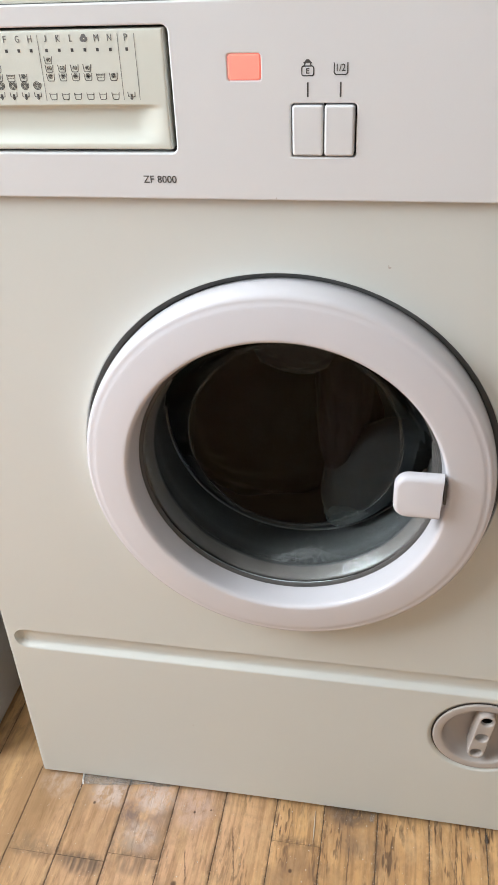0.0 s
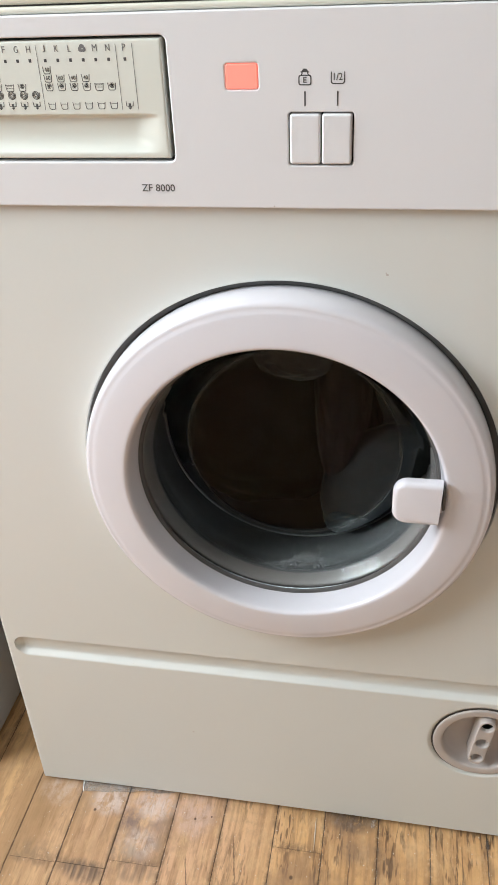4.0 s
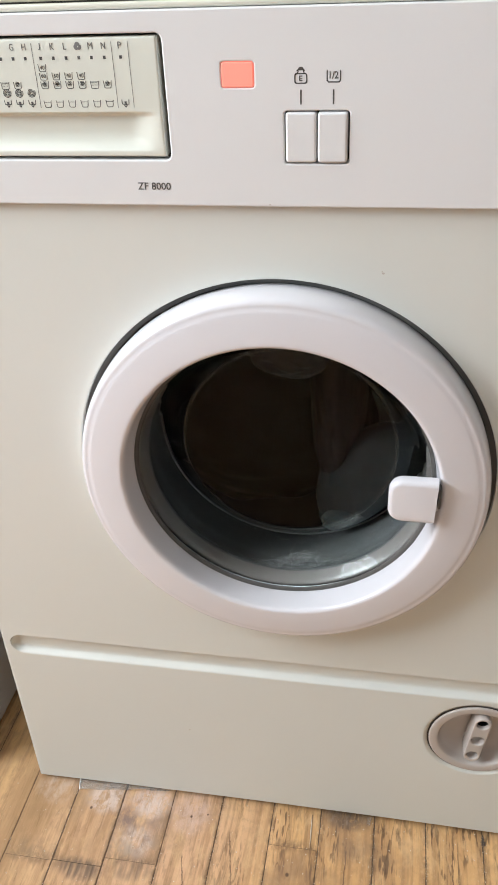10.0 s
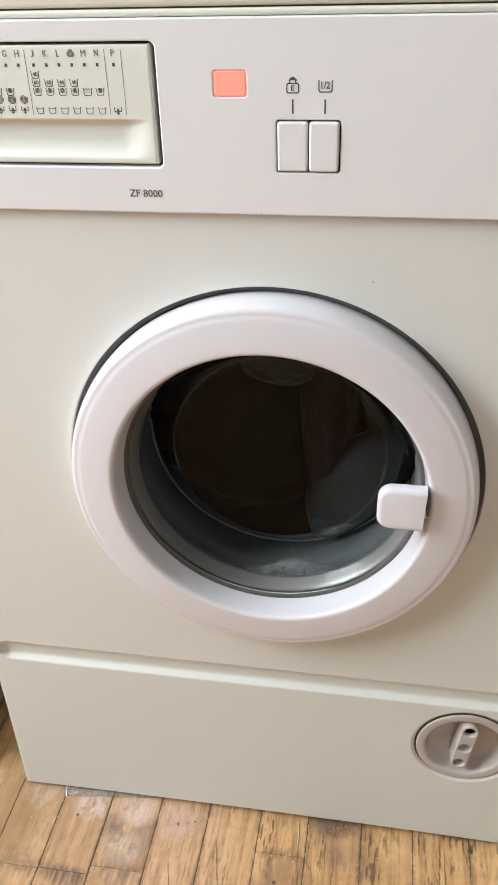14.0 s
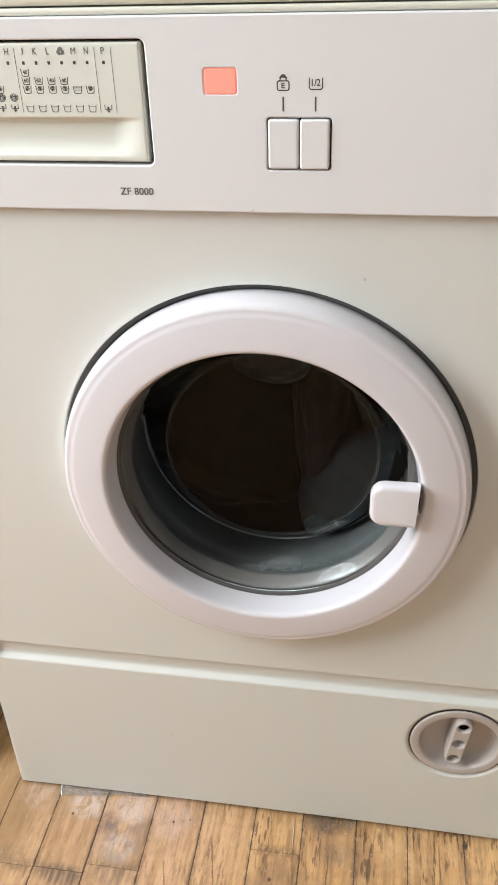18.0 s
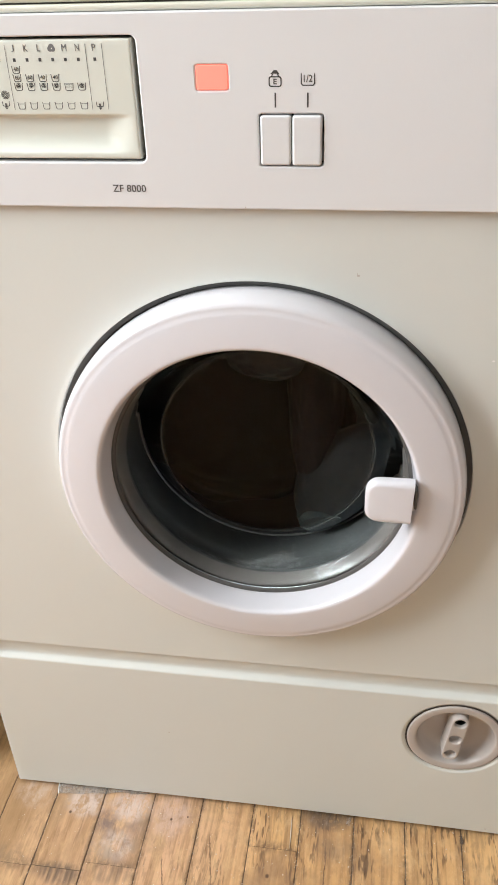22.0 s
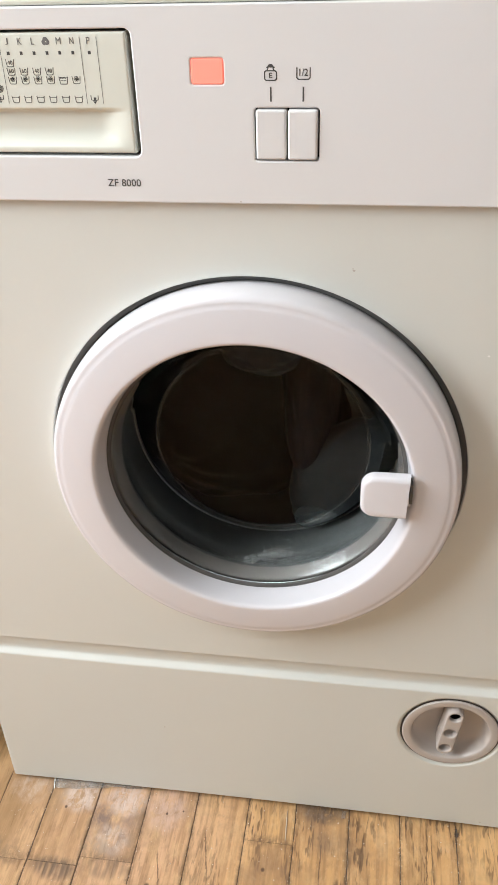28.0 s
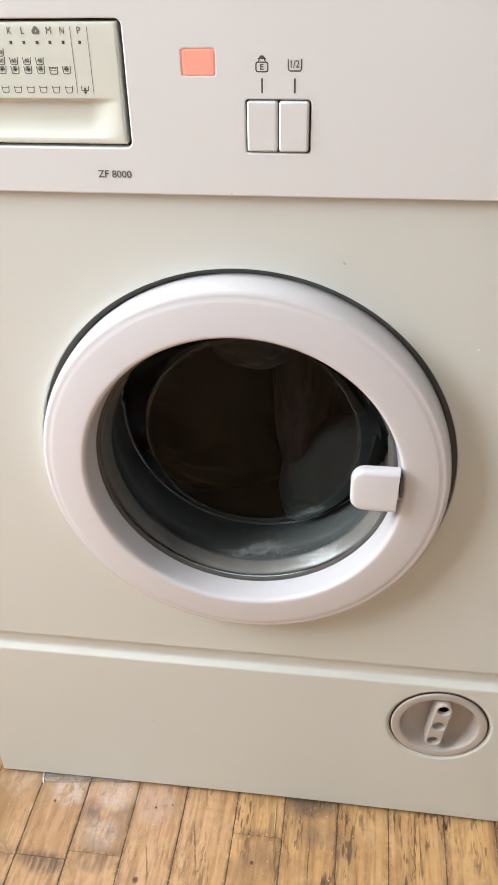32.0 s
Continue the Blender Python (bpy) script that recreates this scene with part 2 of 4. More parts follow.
    hue = math_node("MULTIPLY", rnd, 0.26)
    c = mixc(hue, c, (0.47, 0.245, 0.115))
    c = mixc(math_node("MULTIPLY", math_node("MULTIPLY", ramp(fleck, 0.57, 0.66), ramp(clump, 0.44, 0.56)), worn), c, (0.14, 0.07, 0.034))
    c = mixc(math_node("MULTIPLY", math_node("MULTIPLY", ramp(streak, 0.60, 0.68), ramp(clump, 0.46, 0.58)), worn), c, (0.10, 0.052, 0.028))
    vein = N.new("ShaderNodeMath")
    vein.operation = "ABSOLUTE"
    L.new(math_node("SUBTRACT", tex(60, 6.5, 3, 0.55), 0.5), vein.inputs[0])
    crack = math_node("SUBTRACT", 1.0, ramp(vein.outputs[0], 0.002, 0.013))
    c = mixc(math_node("MULTIPLY", math_node("MULTIPLY", crack, ramp(clump, 0.45, 0.6)), worn), c, (0.13, 0.065, 0.032))
    # a few long checks along the grain
    for kx, ky, slope, half in ((0.1945, -0.088, -0.25, 0.024), (0.2430, -0.066, -0.22, 0.036), (0.3655, -0.062, 0.0, 0.040), (0.478, -0.05, 0.02, 0.03)):
        wob = math_node("MULTIPLY", math_node("SUBTRACT", fine, 0.5), 0.006)
        along = math_node("SUBTRACT", sep.outputs[1], ky)
        off_line = math_node("ABSOLUTE", math_node("ADD", math_node("SUBTRACT", math_node("SUBTRACT", sep.outputs[0], kx), math_node("MULTIPLY", along, slope)), wob))
        near = math_node("SUBTRACT", 1.0, ramp(off_line, 0.0002, 0.0010))
        inside = math_node("SUBTRACT", 1.0, ramp(math_node("ABSOLUTE", along), half * 0.5, half))
        c = mixc(math_node("MULTIPLY", math_node("MULTIPLY", near, inside), 0.8), c, (0.09, 0.045, 0.025))
    # worn pale patches and grey dirt
    speck = tex(230, 120, 4, 0.7, geo.outputs["Position"])
    c = mixc(math_node("MULTIPLY", ramp(speck, 0.56, 0.70), 0.22), c, (0.80, 0.57, 0.35))
    c = mixc(math_node("MULTIPLY", math_node("SUBTRACT", 1.0, ramp(speck, 0.30, 0.44)), 0.18), c, (0.25, 0.14, 0.07))
    wear = tex(48, 22, 5, 0.75, geo.outputs["Position"])
    c = mixc(math_node("MULTIPLY", ramp(wear, 0.48, 0.66), 0.45), c, (0.76, 0.50, 0.265))
    c = mixc(math_node("MULTIPLY", math_node("SUBTRACT", 1.0, ramp(wear, 0.34, 0.47)), 0.32), c, (0.27, 0.155, 0.08))
    c = mixc(math_node("MULTIPLY", ramp(patch, 0.50, 0.72), 0.35), c, (0.20, 0.135, 0.09))
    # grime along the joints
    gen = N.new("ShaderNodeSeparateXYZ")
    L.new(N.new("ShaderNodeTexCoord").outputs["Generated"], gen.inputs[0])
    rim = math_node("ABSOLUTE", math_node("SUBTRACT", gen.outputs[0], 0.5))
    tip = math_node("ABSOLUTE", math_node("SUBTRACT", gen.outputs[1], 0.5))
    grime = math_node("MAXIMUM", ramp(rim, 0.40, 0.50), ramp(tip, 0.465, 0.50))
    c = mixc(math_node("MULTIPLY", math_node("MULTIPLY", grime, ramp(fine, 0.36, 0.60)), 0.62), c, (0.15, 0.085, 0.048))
    # boards about the machine's left front corner turn browner
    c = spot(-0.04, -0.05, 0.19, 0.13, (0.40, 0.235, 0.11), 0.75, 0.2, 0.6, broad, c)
    # stains and dried washing residue on the boards before the machine
    c = spot(0.135, -0.045, 0.034, 0.050, (0.25, 0.185, 0.165), 0.75, 0.40, 0.64, patch, c)
    c = spot(0.120, -0.035, 0.018, 0.018, (0.16, 0.12, 0.12), 0.6, 0.36, 0.6, fine, c)
    c = spot(0.088, -0.014, 0.030, 0.026, (0.74, 0.61, 0.545), 0.8, 0.34, 0.62, fine, c)
    c = spot(0.142, -0.014, 0.030, 0.024, (0.72, 0.59, 0.53), 0.8, 0.34, 0.62, fine, c)
    c = spot(0.025, -0.010, 0.030, 0.026, (0.66, 0.52, 0.44), 0.5, 0.38, 0.66, fine, c)
    c = spot(0.365, 0.004, 0.036, 0.026, (0.10, 0.068, 0.05), 0.8, 0.28, 0.50, fine, c)
    c = spot(0.365, -0.026, 0.032, 0.034, (0.24, 0.15, 0.095), 0.5, 0.32, 0.62, patch, c)
    c = spot(0.083, -0.101, 0.034, 0.016, (0.12, 0.085, 0.065), 0.75, 0.25, 0.62, streak, c)
    c = spot(0.137, -0.094, 0.032, 0.016, (0.20, 0.135, 0.09), 0.65, 0.25, 0.62, streak, c)
    c = spot(0.31, -0.085, 0.030, 0.050, (0.27, 0.15, 0.085), 0.6, 0.3, 0.6, patch, c)
    c = spot(0.135, -0.062, 0.030, 0.022, (0.70, 0.58, 0.50), 0.6, 0.34, 0.66, fine, c)
    c = spot(0.190, -0.020, 0.028, 0.034, (0.70, 0.50, 0.42), 0.6, 0.30, 0.62, fine, c)
    c = spot(0.362, 0.000, 0.030, 0.012, (0.50, 0.40, 0.33), 0.4, 0.48, 0.66, fine, c)
    c = spot(0.022, -0.088, 0.034, 0.018, (0.27, 0.18, 0.105), 0.6, 0.34, 0.62, fine, c)
    c = spot(0.122, -0.074, 0.022, 0.014, (0.33, 0.24, 0.16), 0.6, 0.34, 0.62, fine, c)
    c = spot(0.062, -0.020, 0.012, 0.040, (0.34, 0.21, 0.12), 0.5, 0.36, 0.6, fine, c)
    c = spot(0.160, -0.050, 0.008, 0.050, (0.30, 0.19, 0.11), 0.55, 0.36, 0.6, fine, c)
    for kx, ky, kr in ((0.0735, -0.030, 0.0021), (0.1905, -0.0245, 0.0018), (0.2085, -0.0195, 0.0014), (0.187, -0.108, 0.004), (0.306, -0.075, 0.0026)):
        c = spot(kx, ky, kr, kr * 1.2, (0.09, 0.045, 0.026), 0.9, 0.2, 0.4, fine, c)
    L.new(c, b.inputs["Base Color"])
    mr = N.new("ShaderNodeMapRange")
    mr.inputs["To Min"].default_value, mr.inputs["To Max"].default_value = 0.36, 0.6
    L.new(fine, mr.inputs["Value"])
    L.new(mr.outputs["Result"], b.inputs["Roughness"])
    hh = math_node("SUBTRACT", math_node("MULTIPLY", grain, 0.5), math_node("MULTIPLY", ramp(streak, 0.6, 0.74), 0.6))
    hh = math_node("ADD", hh, math_node("MULTIPLY", fine, 0.5))
    bp = N.new("ShaderNodeBump")
    bp.inputs["Strength"].default_value = 0.35
    bp.inputs["Distance"].default_value = 0.0012
    L.new(hh, bp.inputs["Height"])
    L.new(bp.outputs["Normal"], b.inputs["Normal"])
    return m


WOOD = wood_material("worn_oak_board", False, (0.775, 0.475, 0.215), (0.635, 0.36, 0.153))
# the boards out of view are redder, to bounce warmer light onto the machine
WOOD_FAR = wood_material("oak_boards_warm_bounce", True, (0.80, 0.42, 0.235), (0.72, 0.335, 0.17))

# ---- mesh tools ----
ORIGIN = {}


def finish(me, material, smooth=35):
    if material:
        me.materials.clear()
        me.materials.append(material)
    if smooth:
        me.polygons.foreach_set("use_smooth", [True] * len(me.polygons))
        me.set_sharp_from_angle(angle=radians(smooth))
    return me


def as_mesh(name, bm):
    me = bpy.data.meshes.new(name)
    bm.normal_update()
    bm.to_mesh(me)
    bm.free()
    return me


def put(name, data, material, parent=None, label="", smooth=35, shift=True):
    """Links a bmesh or mesh, given in world metres, as one object with its origin in its middle."""
    me = data if isinstance(data, bpy.types.Mesh) else as_mesh(name, data)
    me.name = name
    finish(me, material, smooth)
    co = np.empty(len(me.vertices) * 3)
    me.vertices.foreach_get("co", co)
    co = co.reshape(-1, 3)
    mid = Vector(((co.min(0) + co.max(0)) / 2).tolist())
    me.transform(Matrix.Translation(-mid))
    ob = new(name, me)
    ORIGIN[ob.name] = mid
    if parent:
        ob.parent = parent
        ob.location = mid - ORIGIN[parent.name]
    else:
        ob.location = mid
    if label:
        ob["label"] = label
    return ob


def part(name, data, material, parent, label="", smooth=35):
    return put(name, data, material, parent, label, smooth)


def thing(name, place, label, category, group="", kind=""):
    ob = new(name)
    ob.empty_display_size = 0.05
    ob.location = place
    ORIGIN[ob.name] = Vector(place)
    return tagged(ob, label, category, group, kind)


def box(x0, x1, y0, y1, z0, z1, bevel=0.0, seg=2):
    bm = bmesh.new()
    bmesh.ops.create_cube(bm, size=1)
    for v in bm.verts:
        v.co = Vector((x0 + (v.co.x + 0.5) * (x1 - x0), y0 + (v.co.y + 0.5) * (y1 - y0), z0 + (v.co.z + 0.5) * (z1 - z0)))
    if bevel:
        bmesh.ops.bevel(bm, geom=bm.edges[:], offset=bevel, segments=seg, profile=0.5, affect="EDGES")
    return bm


def lathe(bm, profile, cx, cz, n=144, a0=0.0, a1=2 * math.pi):
    """Turns rows of (radius, y) round the level axis through (cx, cz)."""
    full = abs(a1 - a0 - 2 * math.pi) < 1e-6
    steps = n if full else n + 1
    rows = []
    for r, y in profile:
        rows.append([bm.verts.new((cx + r * math.cos(a0 + (a1 - a0) * i / n), y, cz + r * math.sin(a0 + (a1 - a0) * i / n))) for i in range(steps)])
    for a, b in zip(rows, rows[1:]):
        for i in range(n):
            j = (i + 1) % steps
            bm.faces.new((a[i], a[j], b[j], b[i]))
    return rows


def soft(profile, rounds=2):
    """Rounds the corners of an open profile by corner cutting."""
    for _ in range(rounds):
        out = [profile[0]]
        for p, q in zip(profile, profile[1:]):
            out.append((p[0] * 0.75 + q[0] * 0.25, p[1] * 0.75 + q[1] * 0.25))
            out.append((p[0] * 0.25 + q[0] * 0.75, p[1] * 0.25 + q[1] * 0.75))
        out.append(profile[-1])
        profile = out
    return profile


def relief(bm, xs, zs, depth):
    """A sheet over xs and zs that faces -y; depth(x, z) gives its y."""
    rows = [[bm.verts.new((x, depth(x, z), z)) for x in xs] for z in zs]
    for a, b in zip(rows, rows[1:]):
        for i in range(len(xs) - 1):
            bm.faces.new((a[i], a[i + 1], b[i + 1], b[i]))
    return rows


def span(a, b, n):
    return [a + (b - a) * i / n for i in range(n + 1)]


def smooth01(t):
    t = min(1.0, max(0.0, t))
    return t * t * (3 - 2 * t)


def holed(bm, x0, x1, z0, z1, cx, cz, profile, n=160):
    """A sheet round a hole: rows of (radius, y) from the hole outwards, then flat out to the rectangle."""
    angs = {round(2 * math.pi * i / n, 6) for i in range(n)}
    for x, z in ((x0, z0), (x0, z1), (x1, z0), (x1, z1)):
        angs.add(round(math.atan2(z - cz, x - cx) % (2 * math.pi), 6))
    angs = sorted(angs)

    def edge(a):
        c, s = math.cos(a), math.sin(a)
        far = min(((x1 if c > 0 else x0) - cx) / c if abs(c) > 1e-9 else 9, ((z1 if s > 0 else z0) - cz) / s if abs(s) > 1e-9 else 9)
        return cx + far * c, cz + far * s

    rows = [[bm.verts.new((cx + r * math.cos(a), y, cz + r * math.sin(a))) for a in angs] for r, y in profile]
    rows.append([bm.verts.new((p[0], profile[-1][1], p[1])) for p in map(edge, angs)])
    m = len(angs)
    for a, b in zip(rows, rows[1:]):
        for i in range(m):
            j = (i + 1) % m
            bm.faces.new((a[i], b[i], b[j], a[j]))
    return rows


def rounded(x0, x1, z0, z1, r, n=6):
    pts = []
    for cx, cz, a in ((x1 - r, z1 - r, 0), (x0 + r, z1 - r, 90), (x0 + r, z0 + r, 180), (x1 - r, z0 + r, 270)):
        for i in range(n + 1):
            t = radians(a + 90 * i / n)
            pts.append((cx + r * math.cos(t), cz + r * math.sin(t)))
    return pts


def ring_points(cx, cz, r, n=24):
    return [(cx + r * math.cos(2 * math.pi * i / n), cz + r * math.sin(2 * math.pi * i / n)) for i in range(n)]


UPRIGHT = Matrix.Rotation(radians(90), 4, "X")


def slab(loops, front, back, bevel=0.0, res=2):
    """An upright plate from closed loops of (x, z): the outline, then its holes; front and back are its y."""
    cu = bpy.data.curves.new("outline", "CURVE")
    cu.dimensions, cu.fill_mode = "2D", "BOTH"
    cu.extrude = (back - front) / 2 - bevel
    cu.bevel_depth, cu.bevel_resolution, cu.offset = bevel, res, -bevel
    for pts in loops:
        sp = cu.splines.new("POLY")
        sp.points.add(len(pts) - 1)
        for p, (x, z) in zip(sp.points, pts):
            p.co = (x, z, 0, 1)
        sp.use_cyclic_u = True
    ob = bpy.data.objects.new("outline", cu)
    scene.collection.objects.link(ob)
    bpy.context.view_layer.update()
    me = bpy.data.meshes.new_from_object(ob.evaluated_get(bpy.context.evaluated_depsgraph_get()))
    bpy.data.objects.remove(ob)
    bpy.data.curves.remove(cu)
    me.transform(Matrix.Translation((0, (front + back) / 2, 0)) @ UPRIGHT)
    return me


def words(text, x, z, height, y, width=None, align="CENTER", bold=0.0):
    """Upright lettering in the built-in font; height is that of the capitals."""
    cu = bpy.data.curves.new("text", "FONT")
    cu.body, cu.align_x, cu.align_y, cu.size, cu.resolution_u = text, "LEFT", "BOTTOM_BASELINE", 1.0, 3
    cu.extrude, cu.offset = 0.01, bold
    ob = bpy.data.objects.new("text", cu)
    scene.collection.objects.link(ob)
    bpy.context.view_layer.update()
    me = bpy.data.meshes.new_from_object(ob.evaluated_get(bpy.context.evaluated_depsgraph_get()))
    bpy.data.objects.remove(ob)
    bpy.data.curves.remove(cu)
    co = np.empty(len(me.vertices) * 3)
    me.vertices.foreach_get("co", co)
    co = co.reshape(-1, 3)
    lo, hi = co.min(0), co.max(0)
    sy = height / (hi[1] - lo[1])
    sx = sy if width is None else width / (hi[0] - lo[0])
    mid = (lo[0] + hi[0]) / 2 if align == "CENTER" else lo[0]
    me.transform(Matrix.Translation((x, y, z)) @ UPRIGHT @ Matrix.Diagonal((sx, sy, 0.008, 1)) @ Matrix.Translation((-mid, -(lo[1] + hi[1]) / 2, 0)))
    return me


def line(bm, pts, w, y, closed=False):
    """A printed line through (x, z) points."""
    pts = [Vector(p) for p in pts]
    if closed:
        pts.append(pts[0])
    for p, q in zip(pts, pts[1:]):
        d = q - p
        if d.length < 1e-7:
            continue
        d.normalize()
        s = Vector((-d.y, d.x)) * (w / 2)
        p2, q2 = p - d * (w * 0.35), q + d * (w * 0.35)
        v = [bm.verts.new((c.x, y, c.y)) for c in (p2 - s, q2 - s, q2 + s, p2 + s)]
        bm.faces.new(v)


def add_mesh(bm, me):
    bm.from_mesh(me)
    bpy.data.meshes.remove(me)


# ---- room ----
RX, RY, RH = (-1.6, 2.1), (-2.9, 0.62), 2.6
wall_north = put("wall_north", box(RX[0], RX[1], RY[1], RY[1] + 0.15, 0, RH), WALL)
wall_south = put("wall_south", box(RX[0], RX[1], RY[0] - 0.15, RY[0], 0, RH), WALL)
wall_east = put("wall_east", box(RX[1], RX[1] + 0.15, RY[0] - 0.15, RY[1] + 0.15, 0, RH), WALL)
bm = bmesh.new()
for y0, y1, z0, z1 in ((RY[0] - 0.15, WIN_Y[0], 0, RH), (WIN_Y[1], RY[1] + 0.15, 0, RH), (WIN_Y[0], WIN_Y[1], 0, WIN_Z[0]), (WIN_Y[0], WIN_Y[1], WIN_Z[1], RH)):
    add_mesh(bm, as_mesh("piece", box(RX[0] - 0.15, RX[0], y0, y1, z0, z1)))
wall_west = put("wall_west", bm, WALL)
for w in (wall_north, wall_south, wall_east, wall_west):
    tagged(w, "off-white painted plaster wall of the room", "wall", kind="structure")
ceiling = put("ceiling", box(RX[0] - 0.15, RX[1] + 0.15, RY[0] - 0.15, RY[1] + 0.15, RH, RH + 0.1), CEIL)
tagged(ceiling, "plain white painted ceiling of the room", "ceiling", kind="structure")
floor = put("floor", box(RX[0], RX[1], RY[0], RY[1], -0.05, -0.0008), DIRT)
tagged(floor, "worn honey-coloured wooden strip floor with dirty open joints", "floor", kind="structure")

# ---- washing machine ----
WM_W, WM_D = 0.604, 0.55
CX, CZ = 0.2990, 0.4646
K = 1.0155


def deep(profile):
    """A profile of the door set back to its true depth."""
    return [(r * K, y * K + 0.0086) for r, y in profile]


def dx(x):
    return x * K - 0.0060


def dz(z):
    return z * K - 0.0133


def dy(y):
    return y * K + 0.0086

FX, FZ = 0.4893, 0.1560
machine = thing("washing_machine", (WM_W / 2, WM_D / 2, 0.0), "old cream-white enamelled front-loading washing machine on wooden floor", "washing machine")


def corner(x):
    """The rounded upright front corners of the sheet-metal body."""
    r = 0.0035
    d = min(x, WM_W - x)
    return r - math.sqrt(max(0.0, r * r - (r - d) ** 2)) if d < r else 0.0


EDGE = [0, 0.0002, 0.0006, 0.0012, 0.002, 0.0028, 0.0035, 0.006, 0.01]


def groove(x, z):
    """The pressed channel across the lower front."""
    keys = ((0.2400, 0.0), (0.2398, 0.0010), (0.2392, 0.0036), (0.2382, 0.0052), (0.2360, 0.0058), (0.2310, 0.0060), (0.2225, 0.0063), (0.2206, 0.0061), (0.2192, 0.0056), (0.2180, 0.0044), (0.2152, 0.0008), (0.2143, 0.0002), (0.2136, 0.0))
    e = min(x - 0.0095, WM_W - 0.0095 - x)
    if e <= 0:
        return 0.0
    k = math.sqrt(1 - (1 - min(1.0, e / 0.0135)) ** 2)
    z = 0.2272 + (z - 0.2272) / max(k, 0.05)
    y = 0.0
    for (za, ya), (zb, yb) in zip(keys, keys[1:]):
        if zb <= z <= za:
            t = (z - zb) / (za - zb)
            y = yb + (ya - yb) * t
    return y * min(1.0, k * 1.1)


def build_body():
    bm = bmesh.new()
    xs_l = EDGE + span(0.03, 0.43, 14)
    low = lambda x: 0.0055 + 0.0038 * (1 - ((x - 0.3) / 0.3) ** 2)

    def bottom_blend(rows):
        for v in rows[0]:
            v.co.z = low(v.co.x)

    zs = [0.004, 0.012, 0.03, 0.06, 0.1, 0.15, 0.2125]
    bottom_blend(relief(bm, xs_l, zs, lambda x, z: corner(x)))
    xs_r = [0.549, 0.57] + [WM_W - e for e in reversed(EDGE)]
    bottom_blend(relief(bm, xs_r, zs, lambda x, z: corner(x)))
    bottom_blend(relief(bm, span(0.43, 0.549, 6), [0.004, 0.012, 0.03, 0.06, 0.0975], lambda x, z: 0.0))
    # recess round the filter cap
    dip = soft([(0.0487, 0.012), (0.0487, 0.0030), (0.0496, 0.0022), (0.0512, 0.0008), (0.0530, 0.0), (0.0545, 0.0)], 1)
    holed(bm, 0.43, 0.549, 0.0975, 0.2125, FX, FZ, dip, 96)
    # channel
    xs_g = EDGE[:-2] + span(0.0060, 0.0260, 40) + span(0.04, WM_W - 0.04, 20) + span(WM_W - 0.026, WM_W - 0.006, 20) + [WM_W - e for e in reversed(EDGE[:-2])]
    zs_g = [0.2125, 0.2134] + span(0.2140, 0.2412, 60) + [0.2418, 0.25]
    relief(bm, xs_g, zs_g, lambda x, z: corner(x) + groove(x, z))
    # sheet round the door, raised a little at the opening
    lip = soft([(0.1714, 0.016), (0.1714, 0.0006), (0.1715, -0.0004), (0.1719, -0.0009), (0.1726, -0.0010), (0.1742, -0.0007), (0.1770, -0.0004), (0.1820, -0.0002), (0.1960, 0.0), (0.2020, 0.0)], 2)
    holed(bm, 0.01, WM_W - 0.01, 0.25, 0.70, CX, CZ, lip, 200)
    for a, b in ((EDGE, 0), ([WM_W - e for e in reversed(EDGE)], 1)):
        relief(bm, a, [0.25, 0.35, 0.45, 0.55, 0.70], lambda x, z: corner(x))
    # sides, back, upper front rail
    r = 0.0035
    for x, flip in ((0.0, False), (WM_W, True)):
        v = [bm.verts.new(c) for c in ((x, r, 0.0055), (x, WM_D, 0.0055), (x, WM_D, 0.8150), (x, r, 0.8150))]
        bm.faces.new(v if flip else v[::-1])
    v = [bm.verts.new(c) for c in ((0, WM_D, 0.0055), (WM_W, WM_D, 0.0055), (WM_W, WM_D, 0.8150), (0, WM_D, 0.8150))]
    bm.faces.new(v[::-1])
    v = [bm.verts.new(c) for c in ((0, r, 0.0062), (WM_W, r, 0.0062), (WM_W, WM_D, 0.0062), (0, WM_D, 0.0062))]
    bm.faces.new(v)
    return bm


body = part("body", build_body(), ENAMEL, machine, "cream enamelled sheet-metal body with a pressed channel", 40)
for x, y in ((0.05, 0.06), (WM_W - 0.05, 0.06), (0.05, WM_D - 0.06), (WM_W - 0.05, WM_D - 0.06)):
    bm = bmesh.new()
    bmesh.ops.create_cone(bm, cap_ends=True, segments=16, radius1=0.02, radius2=0.014, depth=0.008, matrix=Matrix.Translation((x, y, 0.0035)))
    part("foot", bm, DARKRUB, machine, "black rubber foot")
part("top_rail", box(0.002, WM_W - 0.002, -0.0036, 0.03, 0.8107, 0.8149, 0.0019, 4), RAIL, machine, "glossy cream front rail under the worktop")
# the joint's shade is given by this dark brown strip
part("rail_gap", box(0.002, WM_W - 0.002, 0.0015, 0.03, 0.8149, 0.8158), GAP_DARK, machine, "dark strip painted as the shade in the joint under the worktop")
part("worktop", box(-0.001, WM_W + 0.001, -0.0015, WM_D, 0.8158, 0.852, 0.003, 3), TOP, machine, "cream laminated worktop")

# control panel with openings for the drawer and the buttons
PF = -0.006
DR = (0.035, 0.2302, 0.7204, 0.7976)
BT = (0.3066, 0.3482, 0.7184, 0.7512)
LT = (0.2671, 0.2879, 0.7652, 0.7804)
panel = part("control_panel", slab([rounded(0.0005, WM_W - 0.0005, 0.6898, 0.8104, 0.002), rounded(*DR, 0.0042), rounded(*BT, 0.0022), rounded(*LT, 0.0016)], PF, 0.0072, 0.0011), PANEL, machine, "white plastic control panel")
